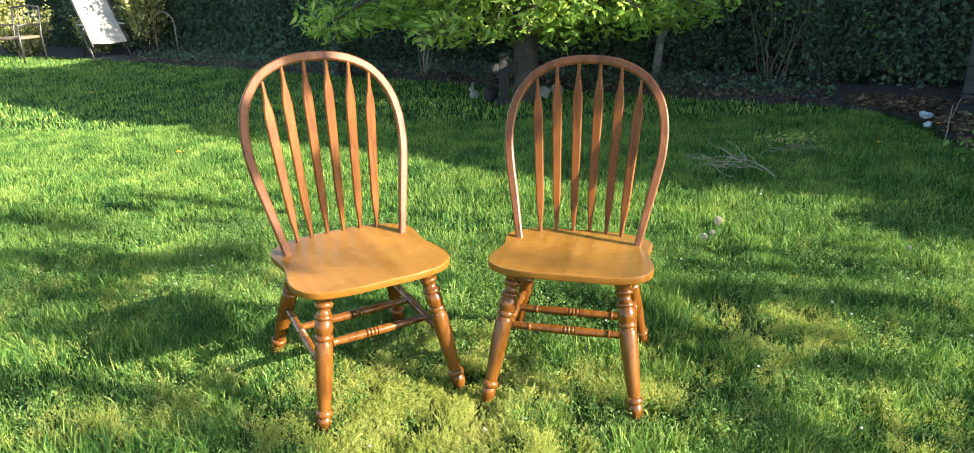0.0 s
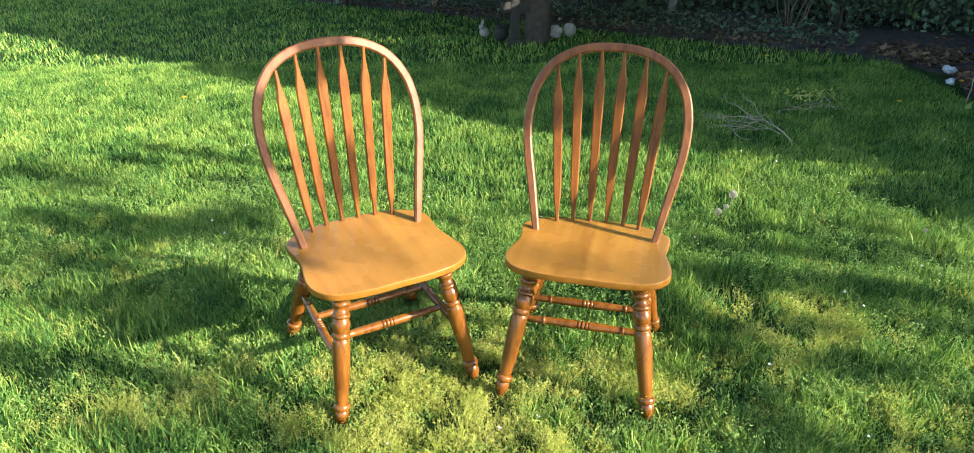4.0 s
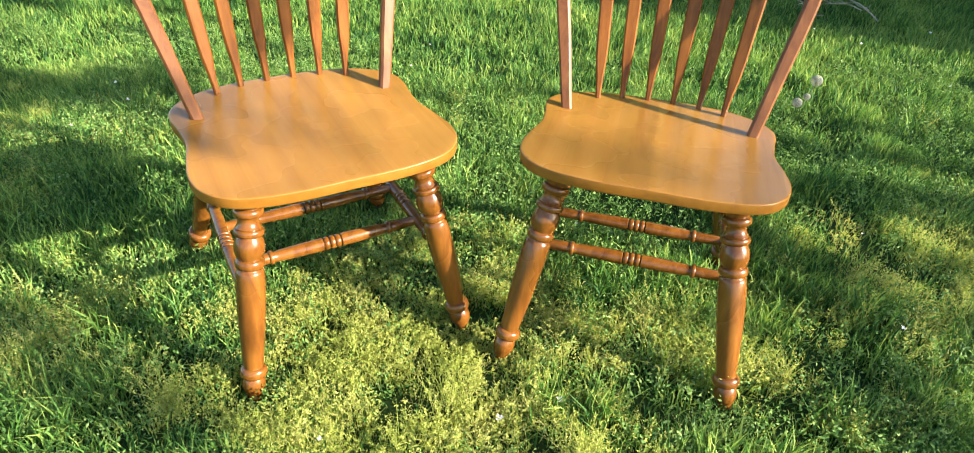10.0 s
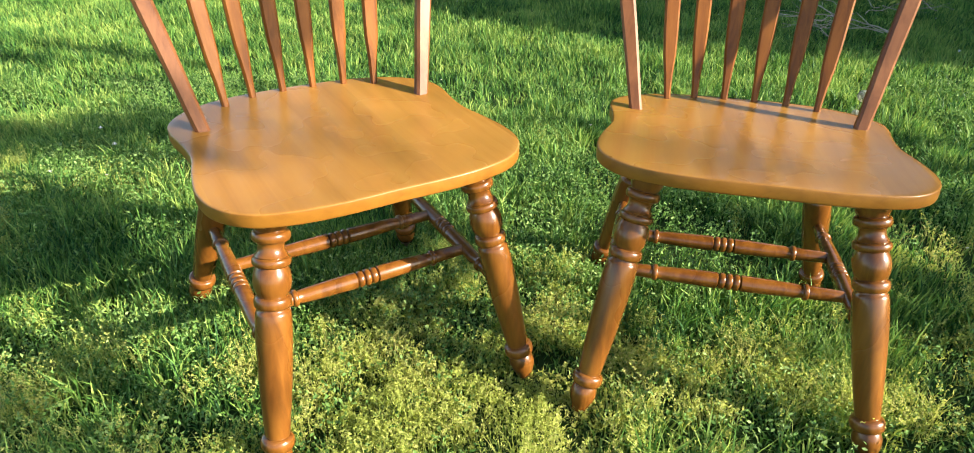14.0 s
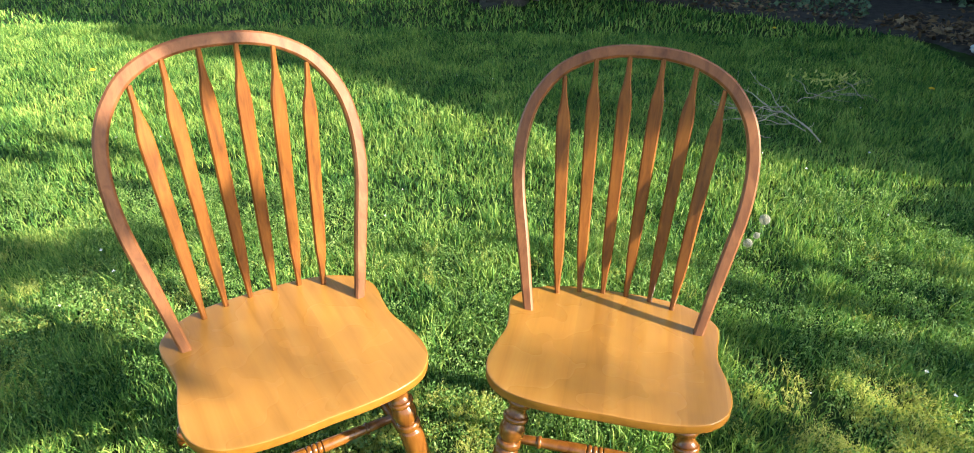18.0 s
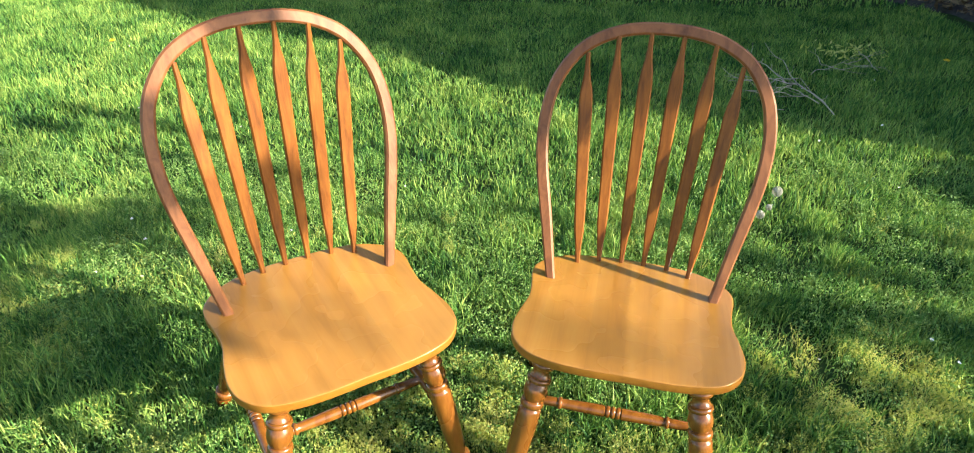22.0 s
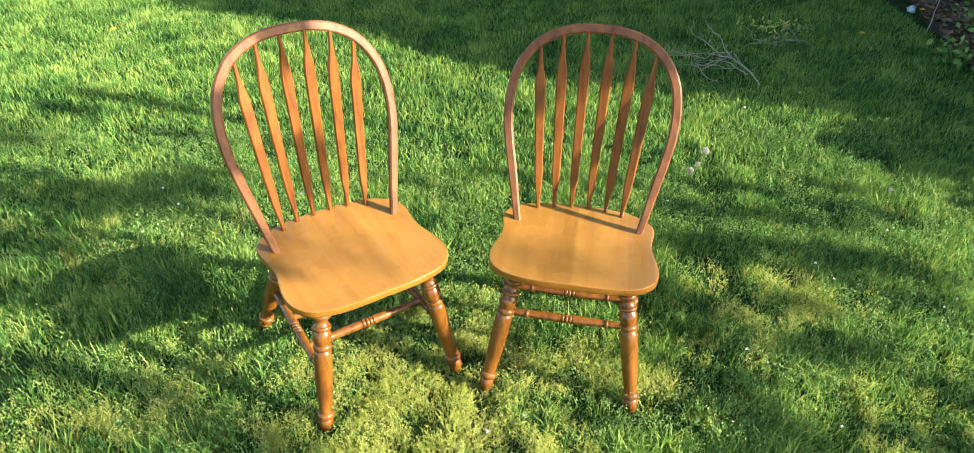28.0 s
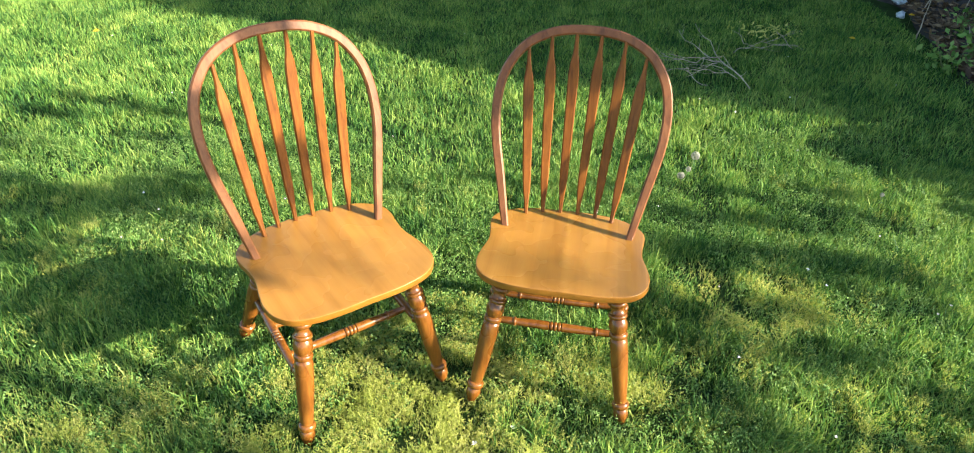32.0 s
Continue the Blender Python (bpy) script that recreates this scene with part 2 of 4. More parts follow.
def arrays(name, verts, faces, mat, parent=None, smooth=False):
    """One mesh from numpy arrays of corners and equal-sided faces."""
    me = bpy.data.meshes.new(name)
    n, k = faces.shape
    me.vertices.add(len(verts))
    me.vertices.foreach_set("co", np.ascontiguousarray(verts, dtype=np.float32).ravel())
    me.loops.add(n * k)
    me.loops.foreach_set("vertex_index", np.ascontiguousarray(faces, dtype=np.int32).ravel())
    me.polygons.add(n)
    me.polygons.foreach_set("loop_start", np.arange(0, n * k, k, dtype=np.int32))
    if smooth:
        me.polygons.foreach_set("use_smooth", np.ones(n, dtype=bool))
    me.update(calc_edges=True)
    me.materials.append(mat)
    ob = new(name, me)
    if parent:
        ob.parent = parent
    return ob


def thing(name, m, label, category, group="", kind=""):
    ob = new(name)
    ob.empty_display_size = 0.1
    ob.matrix_basis = m
    return tagged(ob, label, category, group, kind)


def ring_loft(bm, rings, closed_ends=True):
    loops = [[bm.verts.new(c) for c in r] for r in rings]
    for a, b in zip(loops, loops[1:]):
        for i in range(len(a)):
            j = (i + 1) % len(a)
            bm.faces.new((a[i], a[j], b[j], b[i]))
    if closed_ends:
        bm.faces.new(loops[0][::-1])
        bm.faces.new(loops[-1])
    return loops


def turned(bm, a, b, profile, n=16):
    """A lathe-turned piece from a to b; profile: (share of the length, radius)."""
    a, b = Vector(a), Vector(b)
    ax = (b - a).normalized()
    u = ax.orthogonal().normalized()
    v = ax.cross(u)
    rings = []
    for s, r in profile:
        c = a.lerp(b, s)
        rings.append([c + (u * math.cos(k * math.tau / n) + v * math.sin(k * math.tau / n)) * r for k in range(n)])
    ring_loft(bm, rings)


def tube(bm, pts, radii, n=6):
    pts = [Vector(p) for p in pts]
    rings = []
    u = None
    for i, p in enumerate(pts):
        ax = (pts[min(i + 1, len(pts) - 1)] - pts[max(i - 1, 0)]).normalized()
        u = ax.orthogonal().normalized() if u is None else (u - ax * u.dot(ax)).normalized()
        v = ax.cross(u)
        rings.append([p + (u * math.cos(k * math.tau / n) + v * math.sin(k * math.tau / n)) * radii[i] for k in range(n)])
    ring_loft(bm, rings)


def spline(pts, per=6, closed=False):
    """Catmull-Rom through points of any dimension."""
    P = [np.array(p, float) for p in pts]
    n = len(P)
    out = []
    for i in range(n if closed else n - 1):
        p0, p1, p2, p3 = (P[(i + k) % n] if closed else P[min(max(i + k, 0), n - 1)] for k in (-1, 0, 1, 2))
        for j in range(per):
            t = j / per
            out.append(0.5 * (2 * p1 + (p2 - p0) * t + (2 * p0 - 5 * p1 + 4 * p2 - p3) * t * t + (3 * p1 - p0 - 3 * p2 + p3) * t ** 3))
    if not closed:
        out.append(P[-1])
    return out


def box(bm, size, at=(0, 0, 0), bevel=0.0):
    m = Matrix.Translation(at) @ Matrix.Diagonal((*size, 1))
    g = bmesh.ops.create_cube(bm, size=1, matrix=m)
    if bevel:
        es = list({e for v in g["verts"] for e in v.link_edges})
        bmesh.ops.bevel(bm, geom=es, offset=bevel, segments=2, affect="EDGES", profile=0.6)


# ---------------------------------------------------------------- ground
CHAIR_A = pose(-0.350, 0.0, 0.0214, 2.634, 0.754, 32.147)
CHAIR_B = pose(0.3154, 0.0, 0.0088, -3.107, 0.825, -11.954)
RNG = np.random.default_rng(7)


def ground_z(x, y):
    """The lawn's height: a little uneven, and bearing the chairs' feet."""
    x, y = np.asarray(x, float), np.asarray(y, float)
    h = 0.012 * np.sin(0.9 * x + 0.5) * np.cos(0.8 * y) + 0.006 * np.sin(2.7 * x - 1.9 * y)
    h = h + 0.030 * np.exp(-((x + 1.35) ** 2 + (y - 0.35) ** 2) / 0.55 ** 2)
    w_all, z_all = 0.0, 0.0
    for m in (CHAIR_A, CHAIR_B):
        inv, nrm, o = m.inverted(), m.to_3x3() @ Vector((0, 0, 1)), m.translation
        plane = o.z - ((x - o.x) * nrm.x + (y - o.y) * nrm.y) / nrm.z
        w = np.exp(-((x - o.x) ** 2 + (y - o.y - 0.04) ** 2) / (2 * 0.24 ** 2)) * 3
        w_all, z_all = w_all + w, z_all + w * plane
    k = np.clip(w_all, 0, 1)
    return h * (1 - k) + k * z_all / np.maximum(w_all, 1e-6)


# the far edge of the lawn, from the bed on one side to the back corner
EDGE = [(3.0, -6.0), (3.15, 0.0), (3.3, 2.4), (3.5, 3.3), (3.75, 4.1), (3.3, 4.9), (2.0, 5.6), (-1.3, 7.7), (-7.2, 11.3), (-16.0, 16.0)]


def inside_lawn(x, y):
    """How far in front of the lawn's edge, about in metres (negative in the beds)."""
    d = np.full(np.shape(x), 1e9)
    s = np.zeros(np.shape(x))
    for (x0, y0), (x1, y1) in zip(EDGE, EDGE[1:]):
        ex, ey = x1 - x0, y1 - y0
        L = math.hypot(ex, ey)
        t = np.clip(((x - x0) * ex + (y - y0) * ey) / L ** 2, 0, 1)
        dist = np.hypot(x - x0 - t * ex, y - y0 - t * ey)
        side = -((x - x0) * ey - (y - y0) * ex) / L
        s = np.where(dist < d, np.sign(side), s)
        d = np.minimum(d, dist)
    return d * s


def grid_axis(lo, hi, fine_lo, fine_hi, step):
    mid = np.arange(fine_lo, fine_hi + 1e-6, step)
    a = fine_lo - np.geomspace(step, fine_lo - lo, 22)[::-1]
    b = fine_hi + np.geomspace(step, hi - fine_hi, 22)
    return np.concatenate((a, mid, b))


gx, gy = grid_axis(-400, 400, -5, 5, 0.07), grid_axis(-400, 400, -2.5, 7, 0.07)
GX, GY = np.meshgrid(gx, gy)
GZ = np.where((abs(GX) < 40) & (abs(GY) < 40), ground_z(GX, GY), 0) - 0.004
nx, ny = len(gx), len(gy)
idx = np.arange(nx * ny).reshape(ny, nx)
quads = np.stack((idx[:-1, :-1], idx[:-1, 1:], idx[1:, 1:], idx[1:, :-1]), -1).reshape(-1, 4)
ground = arrays("ground", np.stack((GX, GY, GZ), -1).reshape(-1, 3), quads, SOIL, None, True)
tagged(ground, "dark soil and thatch under the uneven lawn", "ground", "", "structure")

# ---------------------------------------------------------------- the chairs
def bead(a, b, r_in, r_out, n=9):
    """A rounded ring on a turned piece, between the shares a and b of its length."""
    return [(a + (b - a) * (0.5 - 0.5 * math.cos(math.pi * i / (n - 1))), r_in + (r_out - r_in) * math.sin(math.pi * i / (n - 1)) ** 0.7) for i in range(n)]


LEG_PROFILE = ([(0.0, 0.0228), (0.012, 0.0258), (0.030, 0.0276), (0.050, 0.0278), (0.070, 0.0264), (0.086, 0.0238), (0.094, 0.0222)] + bead(0.097, 0.133, 0.0218, 0.0282)
               + [(0.137, 0.0202), (0.147, 0.0194), (0.158, 0.0196), (0.168, 0.0208), (0.177, 0.0232), (0.181, 0.0244), (0.184, 0.0238)] + bead(0.186, 0.216, 0.0236, 0.0284)
               + [(0.219, 0.0228), (0.224, 0.0238), (0.236, 0.0262), (0.255, 0.0280), (0.275, 0.0282), (0.295, 0.0268), (0.310, 0.0244), (0.318, 0.0226)] + bead(0.321, 0.362, 0.0222, 0.0278)
               + [(0.365, 0.0224), (0.369, 0.0226), (0.373, 0.0252), (0.384, 0.0262), (0.405, 0.0270), (0.45, 0.0274), (0.50, 0.0272), (0.58, 0.0260), (0.66, 0.0243), (0.74, 0.0221), (0.80, 0.0203), (0.832, 0.0192)]
               + bead(0.838, 0.888, 0.0188, 0.0266) + [(0.892, 0.0196), (0.898, 0.0206), (0.912, 0.0224), (0.930, 0.0228), (0.950, 0.0212), (0.968, 0.0178), (0.982, 0.0150), (1.0, 0.0135)])
CROSS_PROFILE = ([(0.0, 0.0105), (0.12, 0.0120), (0.165, 0.0122)] + bead(0.167, 0.190, 0.0120, 0.0152) + [(0.193, 0.0112), (0.22, 0.0126), (0.33, 0.0142), (0.42, 0.0150), (0.448, 0.0150)]
                 + bead(0.455, 0.484, 0.0112, 0.0152) + bead(0.486, 0.515, 0.0112, 0.0154) + bead(0.517, 0.546, 0.0112, 0.0152)
                 + [(0.552, 0.0150), (0.58, 0.0150), (0.67, 0.0142), (0.78, 0.0126), (0.807, 0.0112)] + bead(0.81, 0.833, 0.0120, 0.0152) + [(0.835, 0.0122), (0.88, 0.0120), (1.0, 0.0105)])
SEAT_Z, SEAT_T = 0.445, 0.0225
# half of the seat's outline, from the middle of the front round to the middle of the back
SEAT_HALF = [(0.0, -0.176), (0.09, -0.177), (0.16, -0.169), (0.212, -0.150), (0.247, -0.110), (0.258, -0.058), (0.251, 0.002), (0.240, 0.060),
             (0.243, 0.115), (0.250, 0.165), (0.245, 0.205), (0.215, 0.245), (0.160, 0.276), (0.085, 0.290), (0.0, 0.293)]
# half of the hoop, from the seat to the crown: x, z; it leans back in one plane
HOOP_HALF = [(0.196, 0.425), (0.2045, 0.458), (0.229, 0.575), (0.256, 0.70), (0.2645, 0.775), (0.262, 0.84), (0.248, 0.90), (0.220, 0.95), (0.181, 0.99), (0.122, 1.020), (0.060, 1.034), (0.0, 1.037)]
LEAN = (0.3637 - 0.16) / (1.0198 - 0.445)
SLAT_FEET = [(0.1413, 0.2452), (0.0874, 0.2683), (0.0288, 0.2764)]
SLAT_TOPS = [(0.1805, 0.3466, 0.966), (0.1125, 0.3560, 1.008), (0.0379, 0.3637, 1.026)]
SLAT_SHAPE = [(0.0, 0.0062, 0.0062), (0.04, 0.0062, 0.0062), (0.10, 0.0082, 0.0066), (0.17, 0.0122, 0.0068), (0.24, 0.0138, 0.0068), (0.5, 0.0154, 0.0066), (0.74, 0.0168, 0.0062),
              (0.79, 0.0166, 0.0062), (0.84, 0.0142, 0.0060), (0.885, 0.0092, 0.0058), (0.93, 0.0064, 0.0056), (1.0, 0.0052, 0.0054)]


def flat_section(c, side, face, hw, ht, ch):
    """An eight-cornered section: a flat bar with chamfered edges."""
    k = min(ch, hw * 0.5, ht * 0.6)
    return [c + side * sx + face * sy for sx, sy in ((-hw + k, -ht), (hw - k, -ht), (hw, -ht + k), (hw, ht - k), (hw - k, ht), (-hw + k, ht), (-hw, ht - k), (-hw, -ht + k))]


def build_chair(m):
    chair = thing("dining_chair", m, "arrow-back wooden dining chair with honey varnished seat on grass", "chair", "pair of matching wooden chairs")
    # seat: shaped board with rounded edges and a shallow dish
    half = spline(SEAT_HALF, 5)
    outline = [Vector((x, y, 0)) for x, y in half] + [Vector((-x, y, 0)) for x, y in half[-2:0:-1]]
    bm = bmesh.new()
    mid = Vector((0, 0.06, 0))

    def ring(inset, z, dish=0.0):
        out = []
        for i, p in enumerate(outline):
            t = (outline[(i + 1) % len(outline)] - outline[i - 1]).normalized()
            q = p + Vector((-t.y, t.x, 0)) * inset
            out.append(Vector((q.x, q.y, z - dish)))
        return out

    def shrunk(s, z):
        return [Vector((mid.x + (p.x - mid.x) * s, mid.y + (p.y - mid.y) * s, z)) for p in outline]

    zb, zt = SEAT_Z - SEAT_T, SEAT_Z
    rings = [shrunk(0.3, zb), ring(0.012, zb), ring(0.0022, zb), ring(0.0006, zb + 0.0012), ring(0, zb + 0.0035), ring(0, zt - 0.0026), ring(0.0005, zt - 0.0011), ring(0.0014, zt - 0.0003), ring(0.0032, zt),
             ring(0.012, zt), shrunk(0.85, zt - 0.0008), shrunk(0.6, zt - 0.0025), shrunk(0.3, zt - 0.0035)]
    ring_loft(bm, rings)
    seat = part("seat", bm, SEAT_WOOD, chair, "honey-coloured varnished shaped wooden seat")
    # upright rim faces take the darkened wood, which holds back their sunlit brightness
    seat.data.materials.append(DIMMED_EDGE_WOOD)
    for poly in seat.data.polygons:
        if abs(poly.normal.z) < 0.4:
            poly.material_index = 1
    # hoop
    path = spline(HOOP_HALF, 5)
    path = [(-x, z) for x, z in path] + [(x, z) for x, z in path[-2::-1]]
    bm = bmesh.new()
    face = Vector((0, -1, LEAN)).normalized()
    pts = [Vector((x, 0.16 + (z - 0.445) * LEAN, z)) for x, z in path]
    rings = []
    for i, p in enumerate(pts):
        t = (pts[min(i + 1, len(pts) - 1)] - pts[max(i - 1, 0)]).normalized()
        side = t.cross(face).normalized()
        low = min(1.0, max(0.0, (p.z - 0.43) / 0.18))
        rings.append(flat_section(p, side, face, 0.0115 + 0.003 * low, 0.0105, 0.0045))
    ring_loft(bm, rings)
    part("hoop_back", bm, HOOP_WOOD, chair, "bent wooden hoop back", True, 28)
    # arrow slats
    for sgn in (-1, 1):
        for (fx, fy), (tx, ty, tz) in zip(SLAT_FEET, SLAT_TOPS):
            a, b = Vector((sgn * fx, fy, 0.436)), Vector((sgn * tx, ty, tz + 0.006))
            ax = (b - a).normalized()
            arc = Vector((1, -sgn * fx * 0.9, 0)).normalized()
            side = (arc - ax * arc.dot(ax)).normalized()
            fc = side.cross(ax).normalized()
            bm = bmesh.new()
            rings = []
            for s, hw, ht in SLAT_SHAPE:
                c = a.lerp(b, s) + fc * (-0.006 * math.sin(math.pi * s))
                rings.append(flat_section(c, side, fc, hw, ht, 0.0035))
            ring_loft(bm, rings)
            part("slat", bm, BACK_WOOD, chair, "", True, 28)
    # legs
    tips = {}
    for sgn in (-1, 1):
        for top, tip in (((0.1655, -0.087, 0.424), (0.2355, -0.200, 0.0)), ((0.152, 0.205, 0.424), (0.243, 0.326, 0.0))):
            a, b = Vector((sgn * top[0], top[1], top[2])), Vector((sgn * tip[0], tip[1], tip[2]))
            bm = bmesh.new()
            turned(bm, a, b, LEG_PROFILE, 28)
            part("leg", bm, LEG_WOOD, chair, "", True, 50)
            tips[(sgn, top[1] < 0)] = (a, b)
    # stretchers: one along each side, two across between them
    ends = {}
    for sgn in (-1, 1):
        fa, fb = tips[(sgn, True)]
        ba, bb = tips[(sgn, False)]
        a, b = fa.lerp(fb, 0.561), ba.lerp(bb, 0.52)
        bm = bmesh.new()
        turned(bm, a, b, CROSS_PROFILE, 16)
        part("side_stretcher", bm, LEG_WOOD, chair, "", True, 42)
        ends[sgn] = (a, b)
    for s in (0.314, 0.64):
        bm = bmesh.new()
        turned(bm, ends[-1][0].lerp(ends[-1][1], s), ends[1][0].lerp(ends[1][1], s), CROSS_PROFILE, 16)
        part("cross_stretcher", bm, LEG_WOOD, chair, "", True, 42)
    return chair


chair_a = build_chair(CHAIR_A)
chair_b = copy_thing(chair_a, CHAIR_B)
tagged(chair_a, "arrow-back wooden dining chair turned towards its twin, on grass")

# ---------------------------------------------------------------- grass


def value_noise(x, y, cell, seed):
    """Smooth 0 to 1 noise over the lawn with lumps of about the given size."""
    g = np.random.default_rng(seed).uniform(0, 1, (256, 256))
    u, v = np.asarray(x, float) / cell + 97.3, np.asarray(y, float) / cell + 53.1
    i, j = np.floor(u).astype(int), np.floor(v).astype(int)
    f, h = u - i, v - j
    f, h = f * f * (3 - 2 * f), h * h * (3 - 2 * h)
    i0, i1, j0, j1 = i % 256, (i + 1) % 256, j % 256, (j + 1) % 256
    return (g[i0, j0] * (1 - f) + g[i1, j0] * f) * (1 - h) + (g[i0, j1] * (1 - f) + g[i1, j1] * f) * h


def blades(name, x, y, height, width, mat, lean=0.5, swirl=0.0):
    """Bent blades of grass, two pieces each, rooted at x, y; swirl: how far neighbours lean the same way."""
    n = len(x)
    z = ground_z(x, y) - 0.006
    yaw = RNG.uniform(0, math.tau, n)
    bend = RNG.uniform(0.1, 1.0, n) * lean
    to = RNG.uniform(0, math.tau, n)
    if swirl:
        to = np.where(RNG.uniform(0, 1, n) < swirl, value_noise(x, y, 0.13, 31) * 3 * math.tau + RNG.normal(0, 0.5, n), to)
    dx, dy = np.cos(to) * bend * height, np.sin(to) * bend * height
    wx, wy = np.cos(yaw) * width / 2, np.sin(yaw) * width / 2
    up = height * np.sqrt(np.maximum(1 - bend ** 2 * 0.6, 0.2))
    v = np.empty((n, 5, 3))
    v[:, 0] = np.stack((x - wx, y - wy, z), -1)
    v[:, 1] = np.stack((x + wx, y + wy, z), -1)
    v[:, 2] = np.stack((x + wx * 0.8 + dx * 0.3, y + wy * 0.8 + dy * 0.3, z + up * 0.58), -1)
    v[:, 3] = np.stack((x - wx * 0.8 + dx * 0.3, y - wy * 0.8 + dy * 0.3, z + up * 0.58), -1)
    v[:, 4] = np.stack((x + dx, y + dy, z + up), -1)
    o = np.arange(n)[:, None] * 5
    tri = np.concatenate((o + [0, 1, 2], o + [0, 2, 3], o + [3, 2, 4]), 0)
    return arrays(name, v.reshape(-1, 3), tri, mat)


def scatter(n, x0, x1, y0, y1):
    return RNG.uniform(x0, x1, n), RNG.uniform(y0, y1, n)


def clumped(x, y, f=5.0):
    """0 to 1: where the lawn grows thicker and taller; larger f, smaller clumps."""
    a = 0.55 * value_noise(x, y, 0.62 / f, 11) + 0.30 * value_noise(x, y, 1.9 / f, 12) + 0.15 * value_noise(x, y, 0.27 / f, 13)
    return np.clip((a - 0.5) * 2.1 + 0.5, 0, 1)


# patches of pale weeds: x, y, radius, strength
PATCHES = [(-0.25, 0.02, 0.15, 1.0), (-0.38, -0.27, 0.17, 1.0), (-0.06, -0.27, 0.20, 1.0), (0.08, 0.03, 0.13, 1.0), (0.43, -0.08, 0.13, 0.7), (0.75, 0.03, 0.19, 0.5),
           (1.20, 0.22, 0.19, 0.6), (0.92, 0.20, 0.19, 0.4), (-0.57, -0.25, 0.11, 0.4), (-0.96, -0.20, 0.18, 0.45), (-1.15, -0.26, 0.18, 0.5), (1.38, -0.36, 0.16, 0.8),
           (-1.45, 0.40, 0.20, 0.4), (0.05, -0.50, 0.26, 1.0), (0.33, -0.16, 0.10, 0.5), (-0.25, -0.60, 0.30, 0.8), (-1.55, 0.85, 0.22, 0.35), (-0.18, 0.18, 0.15, 0.9), (0.0, 0.22, 0.12, 0.7)]


def weedy(x, y):
    """0 to 1: where the pale weeds crowd out the grass, mostly in front of the chairs."""
    a = 0.5 * clumped(x * 0.9 + 3.1, y - 1.7, 5.3) + 0.5 * clumped(x + 7.3, y + 2.9, 11.0)
    w = 0.0
    for px, py, pr, ps in PATCHES:
        w = w + 1.25 * ps * np.exp(-((x - px) ** 2 + (y - py) ** 2) / pr ** 2)
    return np.clip(w + 2.0 * (a - 0.55) * np.minimum(w * 2 + 0.25, 1), 0, 1)


# where the chairs' feet stand
FEET = [m @ Vector((sg * fx, fy, 0)) for m in (CHAIR_A, CHAIR_B) for sg in (-1, 1) for fx, fy in ((0.2355, -0.200), (0.243, 0.326))]


def trodden(x, y):
    """Lower growth between and under the chairs and round their feet."""
    low = 1 - 0.5 * np.exp(-((x + 0.2) ** 2 + (y - 0.08) ** 2) / 0.35 ** 2)
    for f in FEET:
        low = low * (1 - 0.62 * np.exp(-((x - f.x) ** 2 + (y - f.y + 0.02) ** 2) / 0.055 ** 2))
    return low


def in_front(x, y):
    """The wedge of lawn that spreads out before the place where one stands to look at the chairs."""
    return np.abs(x - 0.05) < 0.80 * (y + 2.2) + 0.25


for n, (x0, x1, y0, y1), (h0, h1), w, wedge in (
        (360000, (-3.0, 3.0, -0.95, 1.3), (0.020, 0.082), 0.0038, 1),
        (350000, (-5.4, 3.5, 1.2, 4.6), (0.026, 0.078), 0.0050, 1),
        (200000, (-13.0, 3.8, 4.5, 14.0), (0.040, 0.078), 0.0110, 1),
        (36000, (-9.0, 3.6, -6.0, 4.5), (0.04, 0.09), 0.026, 0)):
    x, y = scatter(n, x0, x1, y0, y1)
    c = clumped(x, y, 4.6)
    gap = np.clip(1.3 - 0.55 * y, 0.15, 1)
    keep = (inside_lawn(x, y) > 0.02 + 0.12 * RNG.uniform(-1, 1, n)) & (RNG.uniform(0, 1, n) < (0.72 - 0.56 * gap + (0.15 + 0.80 * gap) * c) * (1 - 0.35 * weedy(x, y)))
    near_edge = -0.93 + 0.30 * clumped(x * 2.0, y * 2.0)
    keep &= in_front(x, y) & (y > near_edge) if wedge else ~(in_front(x, y) & (y > near_edge))
    x, y, c = x[keep], y[keep], c[keep]
    h = (h0 + (h1 - h0) * (0.25 + 0.75 * c) * RNG.uniform(0.3, 1, len(x))) * (1 - 0.25 * weedy(x, y)) * trodden(x, y)
    g = blades("lawn_grass", x, y, h, w * RNG.uniform(0.6, 1.35, len(x)), GRASS, 1.0, 0.25)
    tagged(g, "uncut spring lawn grass with sunlit and shaded blades", "grass", "", "stuff")
# taller tufts that stand out of the lawn, each leaning its own way
tx, ty = np.concatenate((scatter(700, -3.2, 3.2, -0.9, 4.2), scatter(460, -1.7, 1.9, -0.9, 0.7)), 1)
keep = (inside_lawn(tx, ty) > 0.1) & (weedy(tx, ty) < 0.75) & (clumped(tx, ty) > 0.40)
tx, ty = tx[keep], ty[keep]
k = 60
x, y = np.repeat(tx, k) + RNG.normal(0, 0.026, len(tx) * k), np.repeat(ty, k) + RNG.normal(0, 0.026, len(tx) * k)
